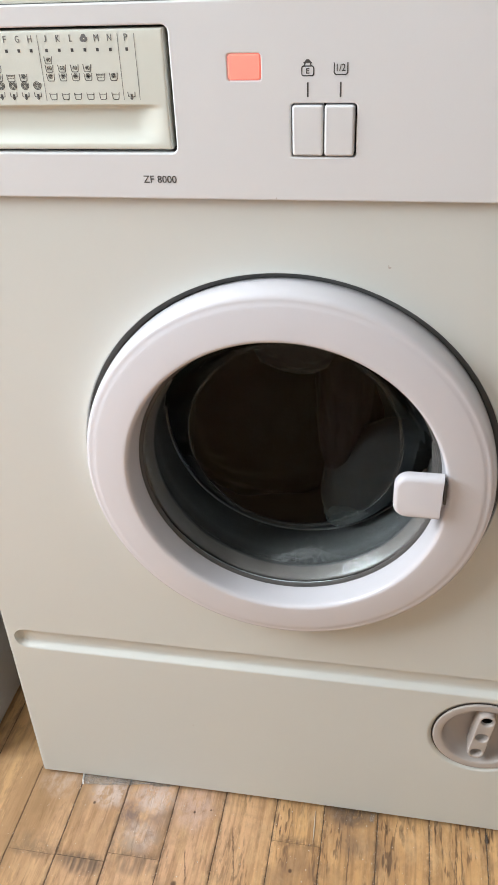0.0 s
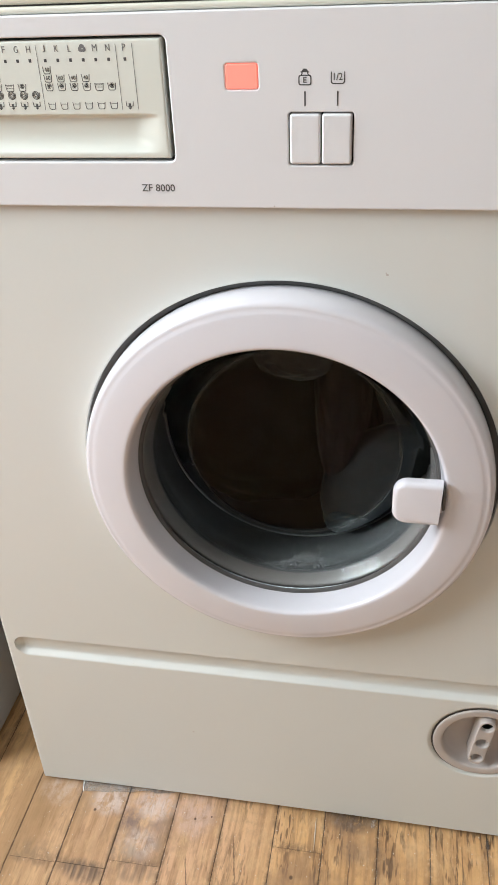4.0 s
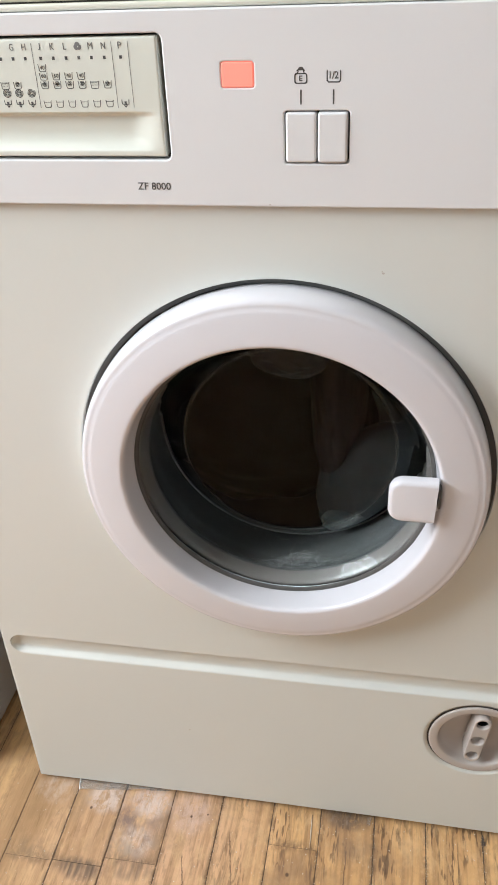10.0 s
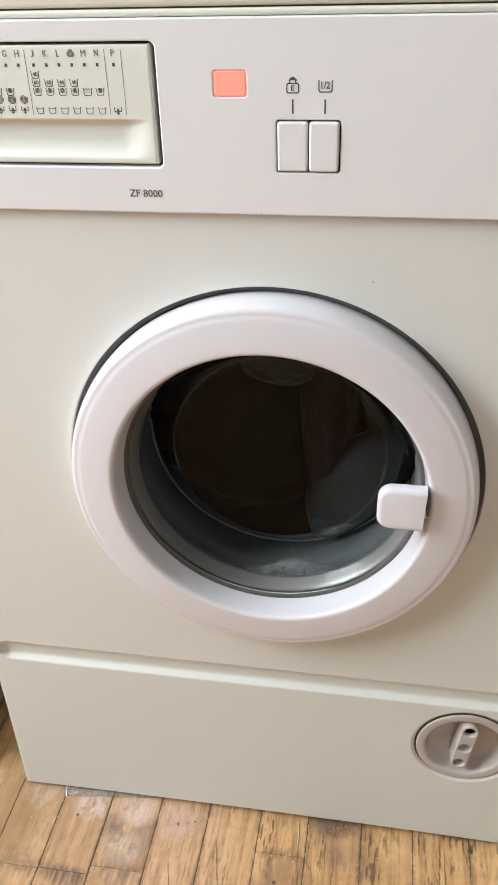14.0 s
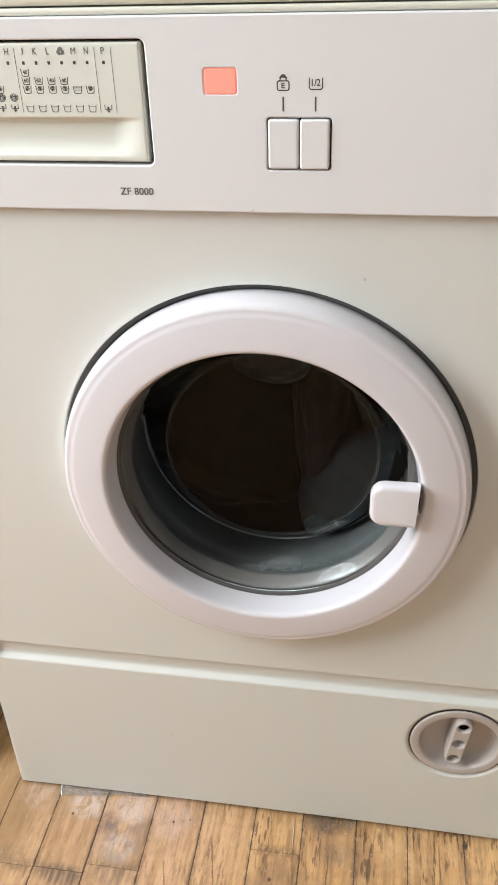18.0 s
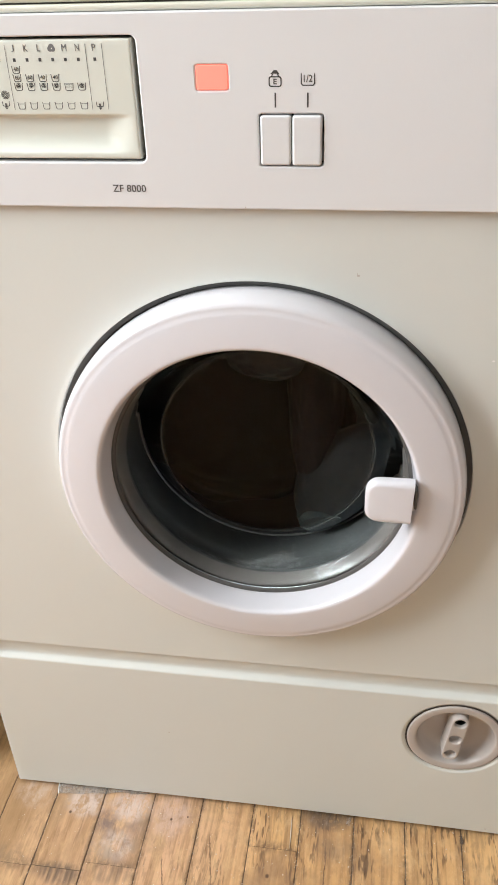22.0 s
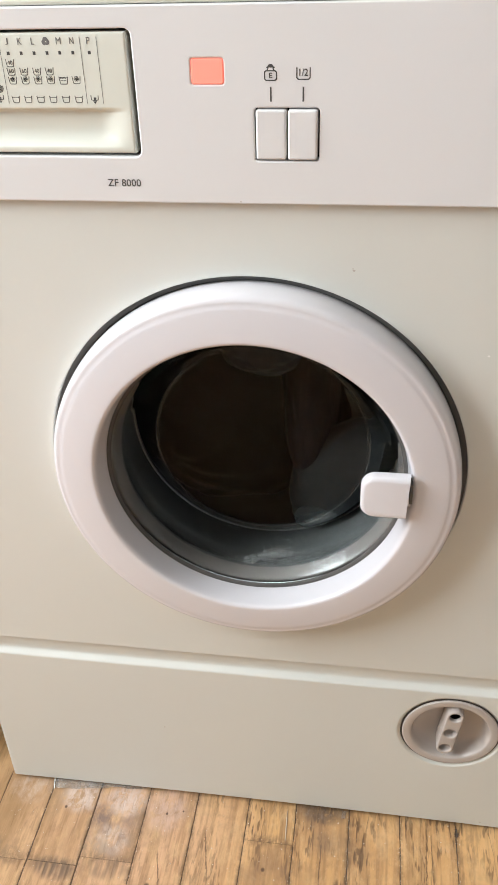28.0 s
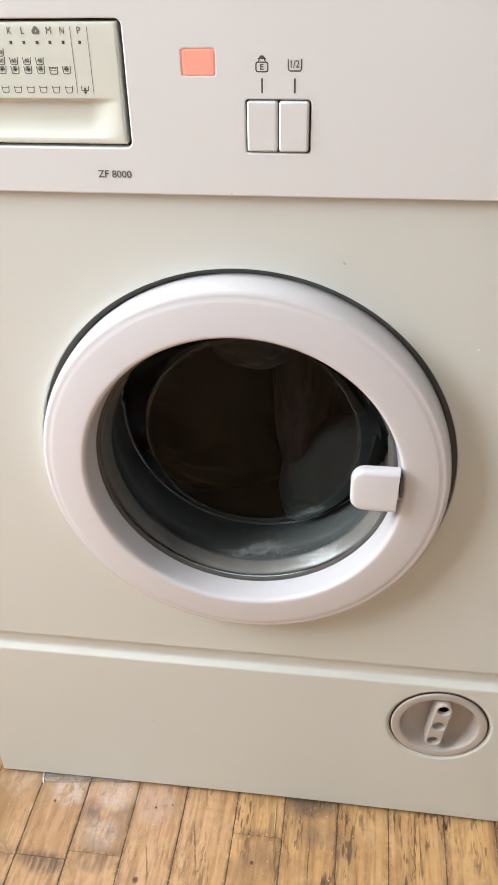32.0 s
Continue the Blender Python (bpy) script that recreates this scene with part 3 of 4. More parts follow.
# black plate stands for the shade inside the drawer opening
part("drawer_recess", box(DR[0] - 0.004, DR[1] + 0.003, 0.0232, 0.0262, DR[2] - 0.003, DR[3] + 0.003), BLACK, machine, "black plate painted as the shade behind the drawer")

# detergent drawer with its scooped grip
DX0, DX1, DZ0, DZ1 = DR[0] + 0.0016, DR[1] - 0.0034, DR[2] + 0.0021, DR[3] - 0.0018


def drawer_depth(x, z):
    y = PF + 0.0008
    top, low = 0.7516, 0.7262
    if z < top:
        s = (top - z) / (top - low)
        d = 0.0056 * smooth01(s / 0.16) * (1 - max(0.0, min(1.0, (s - 0.5) / 0.5)) ** 2.4)
        y += d * smooth01((DX1 - 0.0016 - x) / 0.0230) * smooth01((x - DX0 - 0.0022) / 0.016)
    for e in (x - DX0, DX1 - x, z - DZ0, DZ1 - z):
        if e < 0.0016:
            y += 0.0016 - math.sqrt(max(0, 0.0016 ** 2 - (0.0016 - e) ** 2))
    return y


def build_drawer():
    bm = bmesh.new()
    edge = [0, 0.0001, 0.0003, 0.0006, 0.001, 0.0016]
    xs = [DX0 + e for e in edge] + span(DX0 + 0.0022, DX0 + 0.02, 14) + span(DX0 + 0.035, DX1 - 0.035, 10) + span(DX1 - 0.034, DX1 - 0.0046, 30) + span(DX1 - 0.0043, DX1 - 0.0022, 8) + [DX1 - e for e in reversed(edge)]
    zs = [DZ0 + e for e in edge] + span(0.7250, 0.7502, 36) + span(0.7505, 0.7516, 8) + [0.7518, 0.76, 0.775, 0.79] + [DZ1 - e for e in reversed(edge)]
    rows = relief(bm, xs, zs, drawer_depth)
    rim = rows[0] + [r[-1] for r in rows[1:]] + rows[-1][-2::-1] + [r[0] for r in rows[-2:0:-1]]
    back = [bm.verts.new((v.co.x, 0.0228, v.co.z)) for v in rim]
    for i in range(len(rim)):
        j = (i + 1) % len(rim)
        bm.faces.new((rim[j], rim[i], back[i], back[j]))
    return bm


drawer = part("detergent_drawer", build_drawer(), CREAM, machine, "ivory plastic drawer front with printed programme table", 50)
PY = PF + 0.0008 - 0.00012


def tub(bm, x, z, w=0.0050, h=0.0040, t=0.00042):
    line(bm, [(x - w / 2 - 0.0002, z + h / 2), (x - w / 2, z + h / 2), (x - w / 2 + 0.0004, z - h / 2 + 0.0006), (x - w / 2 + 0.0010, z - h / 2), (x + w / 2 - 0.0010, z - h / 2), (x + w / 2 - 0.0004, z - h / 2 + 0.0006), (x + w / 2, z + h / 2), (x + w / 2 + 0.0002, z + h / 2)], t, PY)


def tub_line(x, z):
    bm = bmesh.new()
    tub(bm, x, z, 0.0048, 0.0040)
    line(bm, [(x - 0.0021, z + 0.0012), (x + 0.0021, z + 0.0012)], 0.0003, PY)
    return bm


def tub_number(x, z, text):
    bm = bmesh.new()
    tub(bm, x, z, 0.0052, 0.0042)
    add_mesh(bm, words(text, x, z + 0.0004, 0.0025, PY, 0.0031))
    return bm


def tub_flower(x, z):
    bm = bmesh.new()
    tub(bm, x, z, 0.0052, 0.0042)
    line(bm, ring_points(x, z + 0.0008, 0.00045, 8), 0.0003, PY, True)
    for k in range(6):
        a = math.pi / 3 * k
        line(bm, ring_points(x + 0.0011 * math.cos(a), z + 0.0008 + 0.0011 * math.sin(a), 0.0005, 7), 0.00028, PY, True)
    return bm


def tub_waves(x, z):
    bm = bmesh.new()
    tub(bm, x, z, 0.0056, 0.0042)
    for dz in (0.0013, 0.0):
        for k in range(4):
            a = x - 0.0019 + 0.00105 * k
            line(bm, [(a, z + dz), (a + 0.00045, z + dz)], 0.00038, PY)
    line(bm, [(x - 0.0024, z + 0.0019), (x + 0.0024, z + 0.0019)], 0.0004, PY)
    return bm


def spiral(x, z):
    bm = bmesh.new()
    pts = [(x + (0.0005 + 0.0022 * k / 40) * math.cos(k * 0.45), z + (0.0005 + 0.0022 * k / 40) * math.sin(k * 0.45)) for k in range(44)]
    line(bm, pts, 0.00042, PY)
    return bm


def drain(x, z):
    bm = bmesh.new()
    line(bm, [(x - 0.0024, z + 0.0022), (x - 0.0022, z - 0.0004), (x - 0.0005, z - 0.0008), (x - 0.0005, z + 0.0010)], 0.00045, PY)
    line(bm, [(x + 0.0024, z + 0.0022), (x + 0.0022, z - 0.0004), (x + 0.0005, z - 0.0008), (x + 0.0005, z + 0.0010)], 0.00045, PY)
    line(bm, [(x, z + 0.0010), (x, z - 0.0022)], 0.00045, PY)
    line(bm, [(x - 0.0009, z - 0.0013), (x, z - 0.0024), (x + 0.0009, z - 0.0013)], 0.00045, PY)
    return bm


COLS = [0.0790, 0.0875, 0.0960, 0.1046, 0.1131, 0.1217, 0.1302, 0.1387, 0.1492, 0.1578, 0.1664, 0.1750, 0.1834, 0.1920, 0.2028]
NAMES = "A B C D E F G H J K L . M N P".split()
for x, c in zip(COLS, NAMES):
    if c == ".":
        bm = bmesh.new()
        for k in range(3):
            a = math.pi / 2 + 2 * math.pi * k / 3
            v = [bm.verts.new((x + 0.0010 * math.cos(a) + px, PY, 0.7908 + 0.0009 * math.sin(a) + pz)) for px, pz in ring_points(0, 0, 0.0017, 16)]
            for q in v:
                q.co.y -= 0.00001 * k
            bm.faces.new(v)
        part("symbol", bm, INK_SOFT, drawer, "grey wool mark")
        bm = bmesh.new()
        bm.faces.new([bm.verts.new((px, PY - 0.0001, pz)) for px, pz in ring_points(x + 0.0003, 0.7906, 0.0004, 8)])
        part("symbol", bm, CREAM, drawer)
    else:
        part("letter", words(c, x, 0.7910, 0.0040, PY, {"J": 0.0017, "L": 0.0020, "F": 0.0021, "M": 0.0031, "P": 0.0023}.get(c, 0.0027)), INK_SOFT, drawer)
    bm = bmesh.new()
    bm.faces.new([bm.verts.new((x + a, PY, 0.7841 + b)) for a, b in ((-0.0009, -0.0010), (0.0009, -0.0010), (0.0009, 0.0010), (-0.0009, 0.0010))])
    part("programme_mark", bm, INK, drawer)
for x in (0.1088, 0.1440, 0.1974, 0.2082):
    bm = bmesh.new()
    line(bm, [(x, 0.7930), (x, 0.7540)], 0.00032, PY)
    part("table_line", bm, INK_SOFT, drawer)
part("symbol", tub_number(0.1492, 0.7783, "40"), INK, drawer)
for x, n in ((0.1492, "60"), (0.1578, "60"), (0.1664, "40"), (0.1749, "40"), (0.1131, "60")):
    part("symbol", tub_number(x, 0.7733, n), INK, drawer)
for x in (0.1492, 0.1578, 0.1664, 0.1749, 0.1920, 0.1302, 0.1131):
    part("symbol", tub_flower(x, 0.7680), INK, drawer)
for x in (0.1834, 0.1215):
    part("symbol", tub_waves(x, 0.7678), INK, drawer)
for x in (0.0960, 0.1046, 0.1131, 0.1217, 0.1302, 0.1388):
    part("symbol", spiral(x, 0.7634), INK, drawer)
    part("symbol", drain(x - 0.0004, 0.7569), INK, drawer)
part("symbol", drain(0.2027, 0.7565), INK, drawer)
for x in (0.1492, 0.1577, 0.1662, 0.1748, 0.1834, 0.1920):
    part("symbol", tub_line(x, 0.7564), INK, drawer)

# printing on the panel
QY = PF - 0.00012
part("model_text", words("ZF 8000", 0.2049, 0.7033, 0.0049, QY, 0.0232, "LEFT", 0.004), INK, panel)
for x in (0.3174, 0.3378):
    bm = bmesh.new()
    line(bm, [(x, 0.7634), (x, 0.7554)], 0.0010, QY)
    part("button_mark", bm, INK, panel)
bm = bmesh.new()
line(bm, rounded(0.3137, 0.3211, 0.7675, 0.7730, 0.0012, 3), 0.0007, QY, True)
line(bm, [(0.3152, 0.7731), (0.3158, 0.7744), (0.3150, 0.7750)], 0.0006, QY)
line(bm, [(0.3196, 0.7731), (0.3190, 0.7744), (0.3198, 0.7750)], 0.0006, QY)
bm.faces.new([bm.verts.new((0.3174 + a, QY, 0.7748 + b)) for a, b in ((-0.0024, 0), (0.0024, 0), (0.0016, 0.0012), (0.0009, 0.0020), (-0.0009, 0.0020), (-0.0016, 0.0012))])
add_mesh(bm, words("E", 0.3174, 0.7703, 0.0032, QY, 0.0021, bold=0.02))
part("symbol", bm, INK, panel)
bm = bmesh.new()
line(bm, [(0.3337, 0.7746), (0.3337, 0.7690), (0.3347, 0.7680), (0.3410, 0.7680), (0.3419, 0.7690), (0.3419, 0.7746)], 0.0007, QY)
add_mesh(bm, words("1/2", 0.3379, 0.7720, 0.0042, QY, 0.0054, bold=0.006))
part("symbol", bm, INK, panel)

# indicator and push buttons
lens = part("indicator_lens", slab([rounded(LT[0] + 0.0003, LT[1] - 0.0003, LT[2] + 0.0003, LT[3] - 0.0003, 0.0015)], PF - 0.0002, 0.006, 0.0006), LENS, machine, "lit coral-pink indicator lens")
# black plate stands for the shade round the push buttons
part("button_recess", box(BT[0] - 0.001, BT[1] + 0.001, 0.0042, 0.0070, BT[2] - 0.001, BT[3] + 0.001), BLACK, machine, "black plate painted as the shade behind the buttons")
for x0, x1, tip in ((0.3075, 0.3272, 0.0004), (0.3281, 0.3471, 0.0)):
    part("push_button", slab([rounded(x0, x1, 0.7194, 0.7503, 0.0018)], PF - 0.0014 + tip, 0.0040, 0.0015, 3), PANEL, machine, "white plastic push button")

# door: ring, bowl glass, latch handle
prof = soft([(0.1625, 0.0140), (0.1655, 0.0100), (0.1664, 0.0020), (0.1668, -0.0030), (0.1667, -0.0085), (0.1663, -0.0135), (0.1656, -0.0178), (0.1645, -0.0207), (0.1630, -0.0222), (0.1613, -0.0229), (0.1598, -0.0230), (0.1581, -0.0234), (0.1563, -0.0240), (0.1545, -0.0243)], 2)
prof += deep([(0.1490, -0.0328), (0.1400, -0.0338), (0.1310, -0.0347)])
prof += deep(soft([(0.1310, -0.0347), (0.1286, -0.0347), (0.1268, -0.0334), (0.1258, -0.0308), (0.1250, -0.0262), (0.1240, -0.0200), (0.1231, -0.0140), (0.1228, -0.0060)], 2)[1:])
bm = bmesh.new()
lathe(bm, prof, CX, CZ, 200)
bmesh.ops.recalc_face_normals(bm, faces=bm.faces[:])
door = part("door", bm, RING, machine, "white plastic porthole door ring", 40)

bm = bmesh.new()
outer = [(0.1212, -0.0104), (0.1180, -0.0092), (0.1135, -0.0046), (0.1090, 0.0020), (0.0965, 0.0285), (0.0934, 0.0340), (0.0890, 0.0366), (0.0600, 0.0380), (0.0300, 0.0388), (0.0010, 0.0390)]
inner = [(0.0010, 0.0430), (0.0300, 0.0428), (0.0600, 0.0422), (0.0890, 0.0410), (0.0970, 0.0380), (0.1010, 0.0315), (0.1125, 0.0048), (0.1170, -0.0012), (0.1212, -0.0066)]
rows = lathe(bm, deep(soft(outer, 3) + soft(inner, 3)), CX, CZ, 160)
for i in range(160):
    bm.faces.new((rows[-1][i], rows[-1][(i + 1) % 160], rows[0][(i + 1) % 160], rows[0][i]))
bmesh.ops.holes_fill(bm, edges=[e for e in bm.edges if e.is_boundary])
bmesh.ops.recalc_face_normals(bm, faces=bm.faces[:])
bowl = part("door_glass", bm, GLASS, door, "clear moulded glass bowl", 60)
bowl.visible_shadow = False
bm = bmesh.new()
lathe(bm, deep(soft([(0.1234, -0.0100), (0.1232, -0.0130), (0.1227, -0.0134), (0.1222, -0.0128), (0.1219, -0.0126), (0.1215, -0.0127), (0.1211, -0.0124), (0.1204, -0.0119), (0.1199, -0.0108)], 1)), CX, CZ, 128)
bmesh.ops.recalc_face_normals(bm, faces=bm.faces[:])
part("glass_seal", bm, SEAL, door, "thin double black seal round the glass")
bm = bmesh.new()
lathe(bm, deep([(0.0918 + 0.0017 * math.cos(k * math.pi / 6), 0.0356 + 0.0013 * math.sin(k * math.pi / 6)) for k in range(13)]), CX, CZ, 128)
bead = part("glass_bead", bm, BEAD, door, "moulded bead round the glass disc", 60)
bead.visible_shadow = False

hp = []
for cx, cz, a in ((0.3979, 0.4835, 90), (0.3979, 0.4669, 180)):
    for i in range(9):
        t = radians(a + 90 * i / 8)
        hp.append((cx + 0.0112 * math.cos(t), cz + 0.0112 * math.sin(t) * (1.0 if a == 90 else 0.95)))
hp += [(0.4300, 0.4557), (0.4300, 0.4947)]
bm = bmesh.new()
add_mesh(bm, slab([[(dx(x), dz(z)) for x, z in hp]], dy(-0.0418), dy(-0.0300), 0.0042, 3))
bmesh.ops.remove_doubles(bm, verts=bm.verts[:], dist=1e-6)
cut = bmesh.ops.bisect_plane(bm, geom=bm.verts[:] + bm.edges[:] + bm.faces[:], plane_co=(dx(0.4229), 0, dz(0.4750)), plane_no=(1, 0, -0.036), clear_outer=True)
bmesh.ops.holes_fill(bm, edges=[e for e in cut["geom_cut"] if isinstance(e, bmesh.types.BMEdge)])
bmesh.ops.recalc_face_normals(bm, faces=bm.faces[:])
handle = part("door_handle", bm, RING, door, "white plastic pull tab", 32)
bm = box(dx(0.4010), dx(0.4260), dy(-0.0302), dy(-0.0215), dz(0.4610), dz(0.4850), 0.001)
part("handle_stem", bm, RING, door)
# solid dark strip; its colour gives the shade of the slot
part("latch_slot", box(dx(0.4240), dx(0.4262), dy(-0.0392), dy(-0.0250), dz(0.4700), dz(0.4880), 0.0006), GAP, door, "dark strip painted as the shade of a slot beside the pull tab")

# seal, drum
# dark sheet whose colour carries the shade of the gap round the door
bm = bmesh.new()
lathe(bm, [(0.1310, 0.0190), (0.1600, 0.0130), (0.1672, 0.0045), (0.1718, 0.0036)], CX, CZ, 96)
part("door_seal_backing", bm, GAP, machine, "dark sheet painted as the shade in the gap behind the door")
bm = bmesh.new()
lathe(bm, deep(soft([(0.1164, 0.0058), (0.1156, 0.0085), (0.1182, 0.012), (0.1215, 0.018), (0.1215, 0.026), (0.1196, 0.032), (0.1190, 0.042), (0.1194, 0.053), (0.1204, 0.0622)], 2)), CX, CZ, 128)
bmesh.ops.recalc_face_normals(bm, faces=bm.faces[:])
for f in bm.faces:
    f.normal_flip()
gasket = part("rubber_gasket", bm, RUBBER, machine, "grey rubber door gasket")
bm = bmesh.new()
lathe(bm, deep(soft([(0.1310, 0.010), (0.1262, 0.002), (0.1242, -0.0044), (0.1218, -0.0052), (0.1192, -0.0016), (0.1172, 0.0032), (0.1162, 0.0058)], 2)), CX, CZ, 128)
bmesh.ops.recalc_face_normals(bm, faces=bm.faces[:])
part("gasket_lip", bm, LIPGREY, gasket, "pale grey lip of the gasket")
bm = bmesh.new()
lathe(bm, deep([(0.1220, 0.0628), (0.1206, 0.0626), (0.1197, 0.0636), (0.1204, 0.068), (0.1250, 0.073), (0.2300, 0.085), (0.2350, 0.095), (0.2350, 0.36), (0.2250, 0.372), (0.02, 0.378), (0.001, 0.378)]), CX, CZ, 128)
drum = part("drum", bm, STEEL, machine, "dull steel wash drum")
bm = bmesh.new()
lathe(bm, deep([(0.1200 + 0.0005 * math.cos(k * math.pi / 4), 0.0624 + 0.0005 * math.sin(k * math.pi / 4)) for k in range(9)]), CX, CZ, 128)
part("drum_edge", bm, EDGE_STEEL, drum, "thin bright rolled edge of the drum")

# filter cap
bm = bmesh.new()
lathe(bm, soft([(0.0477, 0.012), (0.0477, 0.0010), (0.0472, -0.0001), (0.0452, -0.0004), (0.0402, -0.0001), (0.0386, 0.0008), (0.0374, 0.0040), (0.0358, 0.0095), (0.0310, 0.0150), (0.0180, 0.0180), (0.0005, 0.0185)], 2), FX, FZ, 96)
bmesh.ops.recalc_face_normals(bm, faces=bm.faces[:])
cap = part("filter_cap", bm, CAP, machine, "beige round filter cap", 50)
# nearly flush dark ring paints the shade inside the gap
bm = bmesh.new()
lathe(bm, [(0.0466, 0.0018), (0.0492, 0.0018)], FX, FZ, 96)
part("filter_gap", bm, GAP_DARK, machine, "dark ring painted as the shade in the gap round the filter cap")
TIP, TAIL, HW = Vector((0.4919, 0.1835)), Vector((0.4857, 0.1352)), 0.0083
d = (TIP - TAIL).normalized()
a0 = math.atan2(d.y, d.x)
bar = [(TIP.x + HW * math.cos(a0 - math.pi / 2 + math.pi * i / 14), TIP.y + HW * math.sin(a0 - math.pi / 2 + math.pi * i / 14)) for i in range(15)]
bar += [(TAIL.x + HW * math.cos(a0 + math.pi / 2 + math.pi * i / 14), TAIL.y + HW * math.sin(a0 + math.pi / 2 + math.pi * i / 14)) for i in range(15)]
HOLES = [(0.4916, 0.1828, 0.0056), (0.4889, 0.1590, 0.0060), (0.4858, 0.1362, 0.0054)]
grip = part("grip_bar", slab([bar] + [ring_points(x, z, r, 28) for x, z, r in HOLES], -0.0028, 0.0172, 0.0014, 3), CAP, cap, "grip bar with three finger holes")
for (x, z, r), deep in zip(HOLES, (0.0165, 0.0066, 0.0070)):
    bm = bmesh.new()
    # the deepest hole is lined in black to paint its shade
    if deep > 0.01:
        lathe(bm, [(r - 0.0002, 0.0012), (r - 0.0002, deep), (0.0002, deep)], x, z, 28)
    else:
        lathe(bm, [(r + 0.0004, deep * 0.3), (r * 0.75, deep * 0.75), (r * 0.4, deep * 0.97), (0.0002, deep)], x, z, 28)
    part("hole_floor", bm, BLACK if deep > 0.01 else CAP, cap)

# chips and specks in the enamel
for x, z, r, m, y in ((0.3737, 0.6424, 0.0012, CHIP, 0), (0.3729, 0.6436, 0.0006, CHIP, 0), (0.1926, 0.1208, 0.0010, CHIP, 0), (0.4734, 0.5797, 0.0011, CHIP_LIGHT, -0.0002), (0.2963, 0.6915, 0.0006, CHIP, PF), (0.1372, 0.2165, 0.0009, CHIP_LIGHT, 0.0012), (0.5356, 0.0130, 0.0013, CHIP, 0)):
    bm = bmesh.new()
    bm.faces.new([bm.verts.new((x + r * (0.6 + 0.5 * random.random()) * math.cos(k), y - 0.0002, z + r * (0.5 + 0.4 * random.random()) * math.sin(k))) for k in span(0, 5.4, 6)])
    part("enamel_chip", bm, m, body, "small chip in the enamel")

# ---- laundry in the drum, and shapes for reflections ----


def bundle(name, centre, size, seed, material, label, folds=0.3, rough=0.14, pleats=0.0):
    bm = bmesh.new()
    bmesh.ops.create_icosphere(bm, subdivisions=6, radius=1)
    o = Vector((seed * 3.7, seed * 1.3, seed * 2.1))
    for v in bm.verts:
        p = v.co.copy()
        fold = abs(noise.noise(Vector((p.x * 2.2, p.y * 2.2, p.z * 4.0)) + o)) * folds + noise.fractal(p * 1.4 + o, 1.0, 2.0, 3) * rough
        q = p * (0.95 + fold + pleats * math.sin(14 * math.atan2(p.z + 0.4, p.x + 0.6)))
        v.co = Vector((dx(centre[0]) + q.x * size[0], dy(centre[1]) + q.y * size[1], dz(centre[2]) + q.z * size[2]))
        near = 0.0545 + 0.0015 * noise.noise(v.co * 60 + o)
        if v.co.y < near:
            v.co.y = near + (near - v.co.y) * 0.04
        rr = math.hypot(v.co.x - CX, v.co.z - CZ)
        lim = 0.1090 if v.co.y < 0.084 else 0.228
        if rr > lim:
            v.co.x = CX + (v.co.x - CX) * lim / rr
            v.co.z = CZ + (v.co.z - CZ) * lim / rr
    ob = put(name, bm, material, None, "", 75)
    return tagged(ob, label, "laundry", "laundry in the drum")


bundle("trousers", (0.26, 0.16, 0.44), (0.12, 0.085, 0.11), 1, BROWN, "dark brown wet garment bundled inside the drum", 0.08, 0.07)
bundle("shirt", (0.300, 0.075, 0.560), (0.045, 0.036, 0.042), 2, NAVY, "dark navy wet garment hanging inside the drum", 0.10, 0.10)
# these two solid shapes imitate dim reflections in the door glass
bundle("maroon_reflection", (0.338, 0.105, 0.50), (0.028, 0.055, 0.11), 3, MAROON, "dark maroon form behind the glass, standing in for a reflection", 0.04, 0.07)
bundle("slate_reflection", (0.402, 0.080, 0.388), (0.086, 0.042, 0.092), 4, SLATE, "slate grey form behind the glass, standing in for a reflection", 0.03, 0.025, 0.008)

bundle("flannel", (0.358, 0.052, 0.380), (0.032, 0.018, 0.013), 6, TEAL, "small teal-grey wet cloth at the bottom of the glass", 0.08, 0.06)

# ---- suds ----
bm = bmesh.new()
bmesh.ops.create_icosphere(bm, subdivisions=2, radius=1)
ball = [v.co.copy() for v in bm.verts]
ball_faces = [[v.index for v in f.verts] for f in bm.faces]
bm.free()
rs = random.Random(5)
verts, faces = [], []
for n in range(1500):
    x = 0.309 + rs.gauss(0, 0.0165)
    up = max(0.0, 1 - abs(x - 0.314) / 0.028) ** 0.8
    z = CZ - math.sqrt(max(0, 0.1190 ** 2 - (x - CX) ** 2)) + 0.0008 + rs.random() ** 1.6 * 0.018 * up
    y = 0.0168 + rs.random() * 0.010
    r = rs.uniform(0.0012, 0.0024) if n % 25 == 0 else rs.uniform(0.0003, 0.0009)
    faces += [[i + len(verts) for i in f] for f in ball_faces]
    verts += [(x + r * c.x, y + r * c.y, z + r * c.z) for c in ball]
bm = bpy.data.meshes.new("soap_suds")
bm.from_pydata(verts, [], faces)
suds = put("soap_suds", bm, SUDS, None, "", 60)
tagged(suds, "small heap of white soap bubbles inside the door", "soap suds", kind="stuff")

# ---- water drops on the gasket ----
rs = random.Random(8)
verts, faces = [], []
for _ in range(26):
    a, y, r = radians(rs.uniform(235, 322)), rs.uniform(0.044, 0.068), rs.choice((0.0004, 0.0005, 0.0007))
    rr = 0.1205
    faces += [[i + len(verts) for i in f] for f in ball_faces]
    verts += [(CX + rr * math.cos(a) + r * c.x, y + r * c.y, CZ + rr * math.sin(a) + r * c.z) for c in ball]
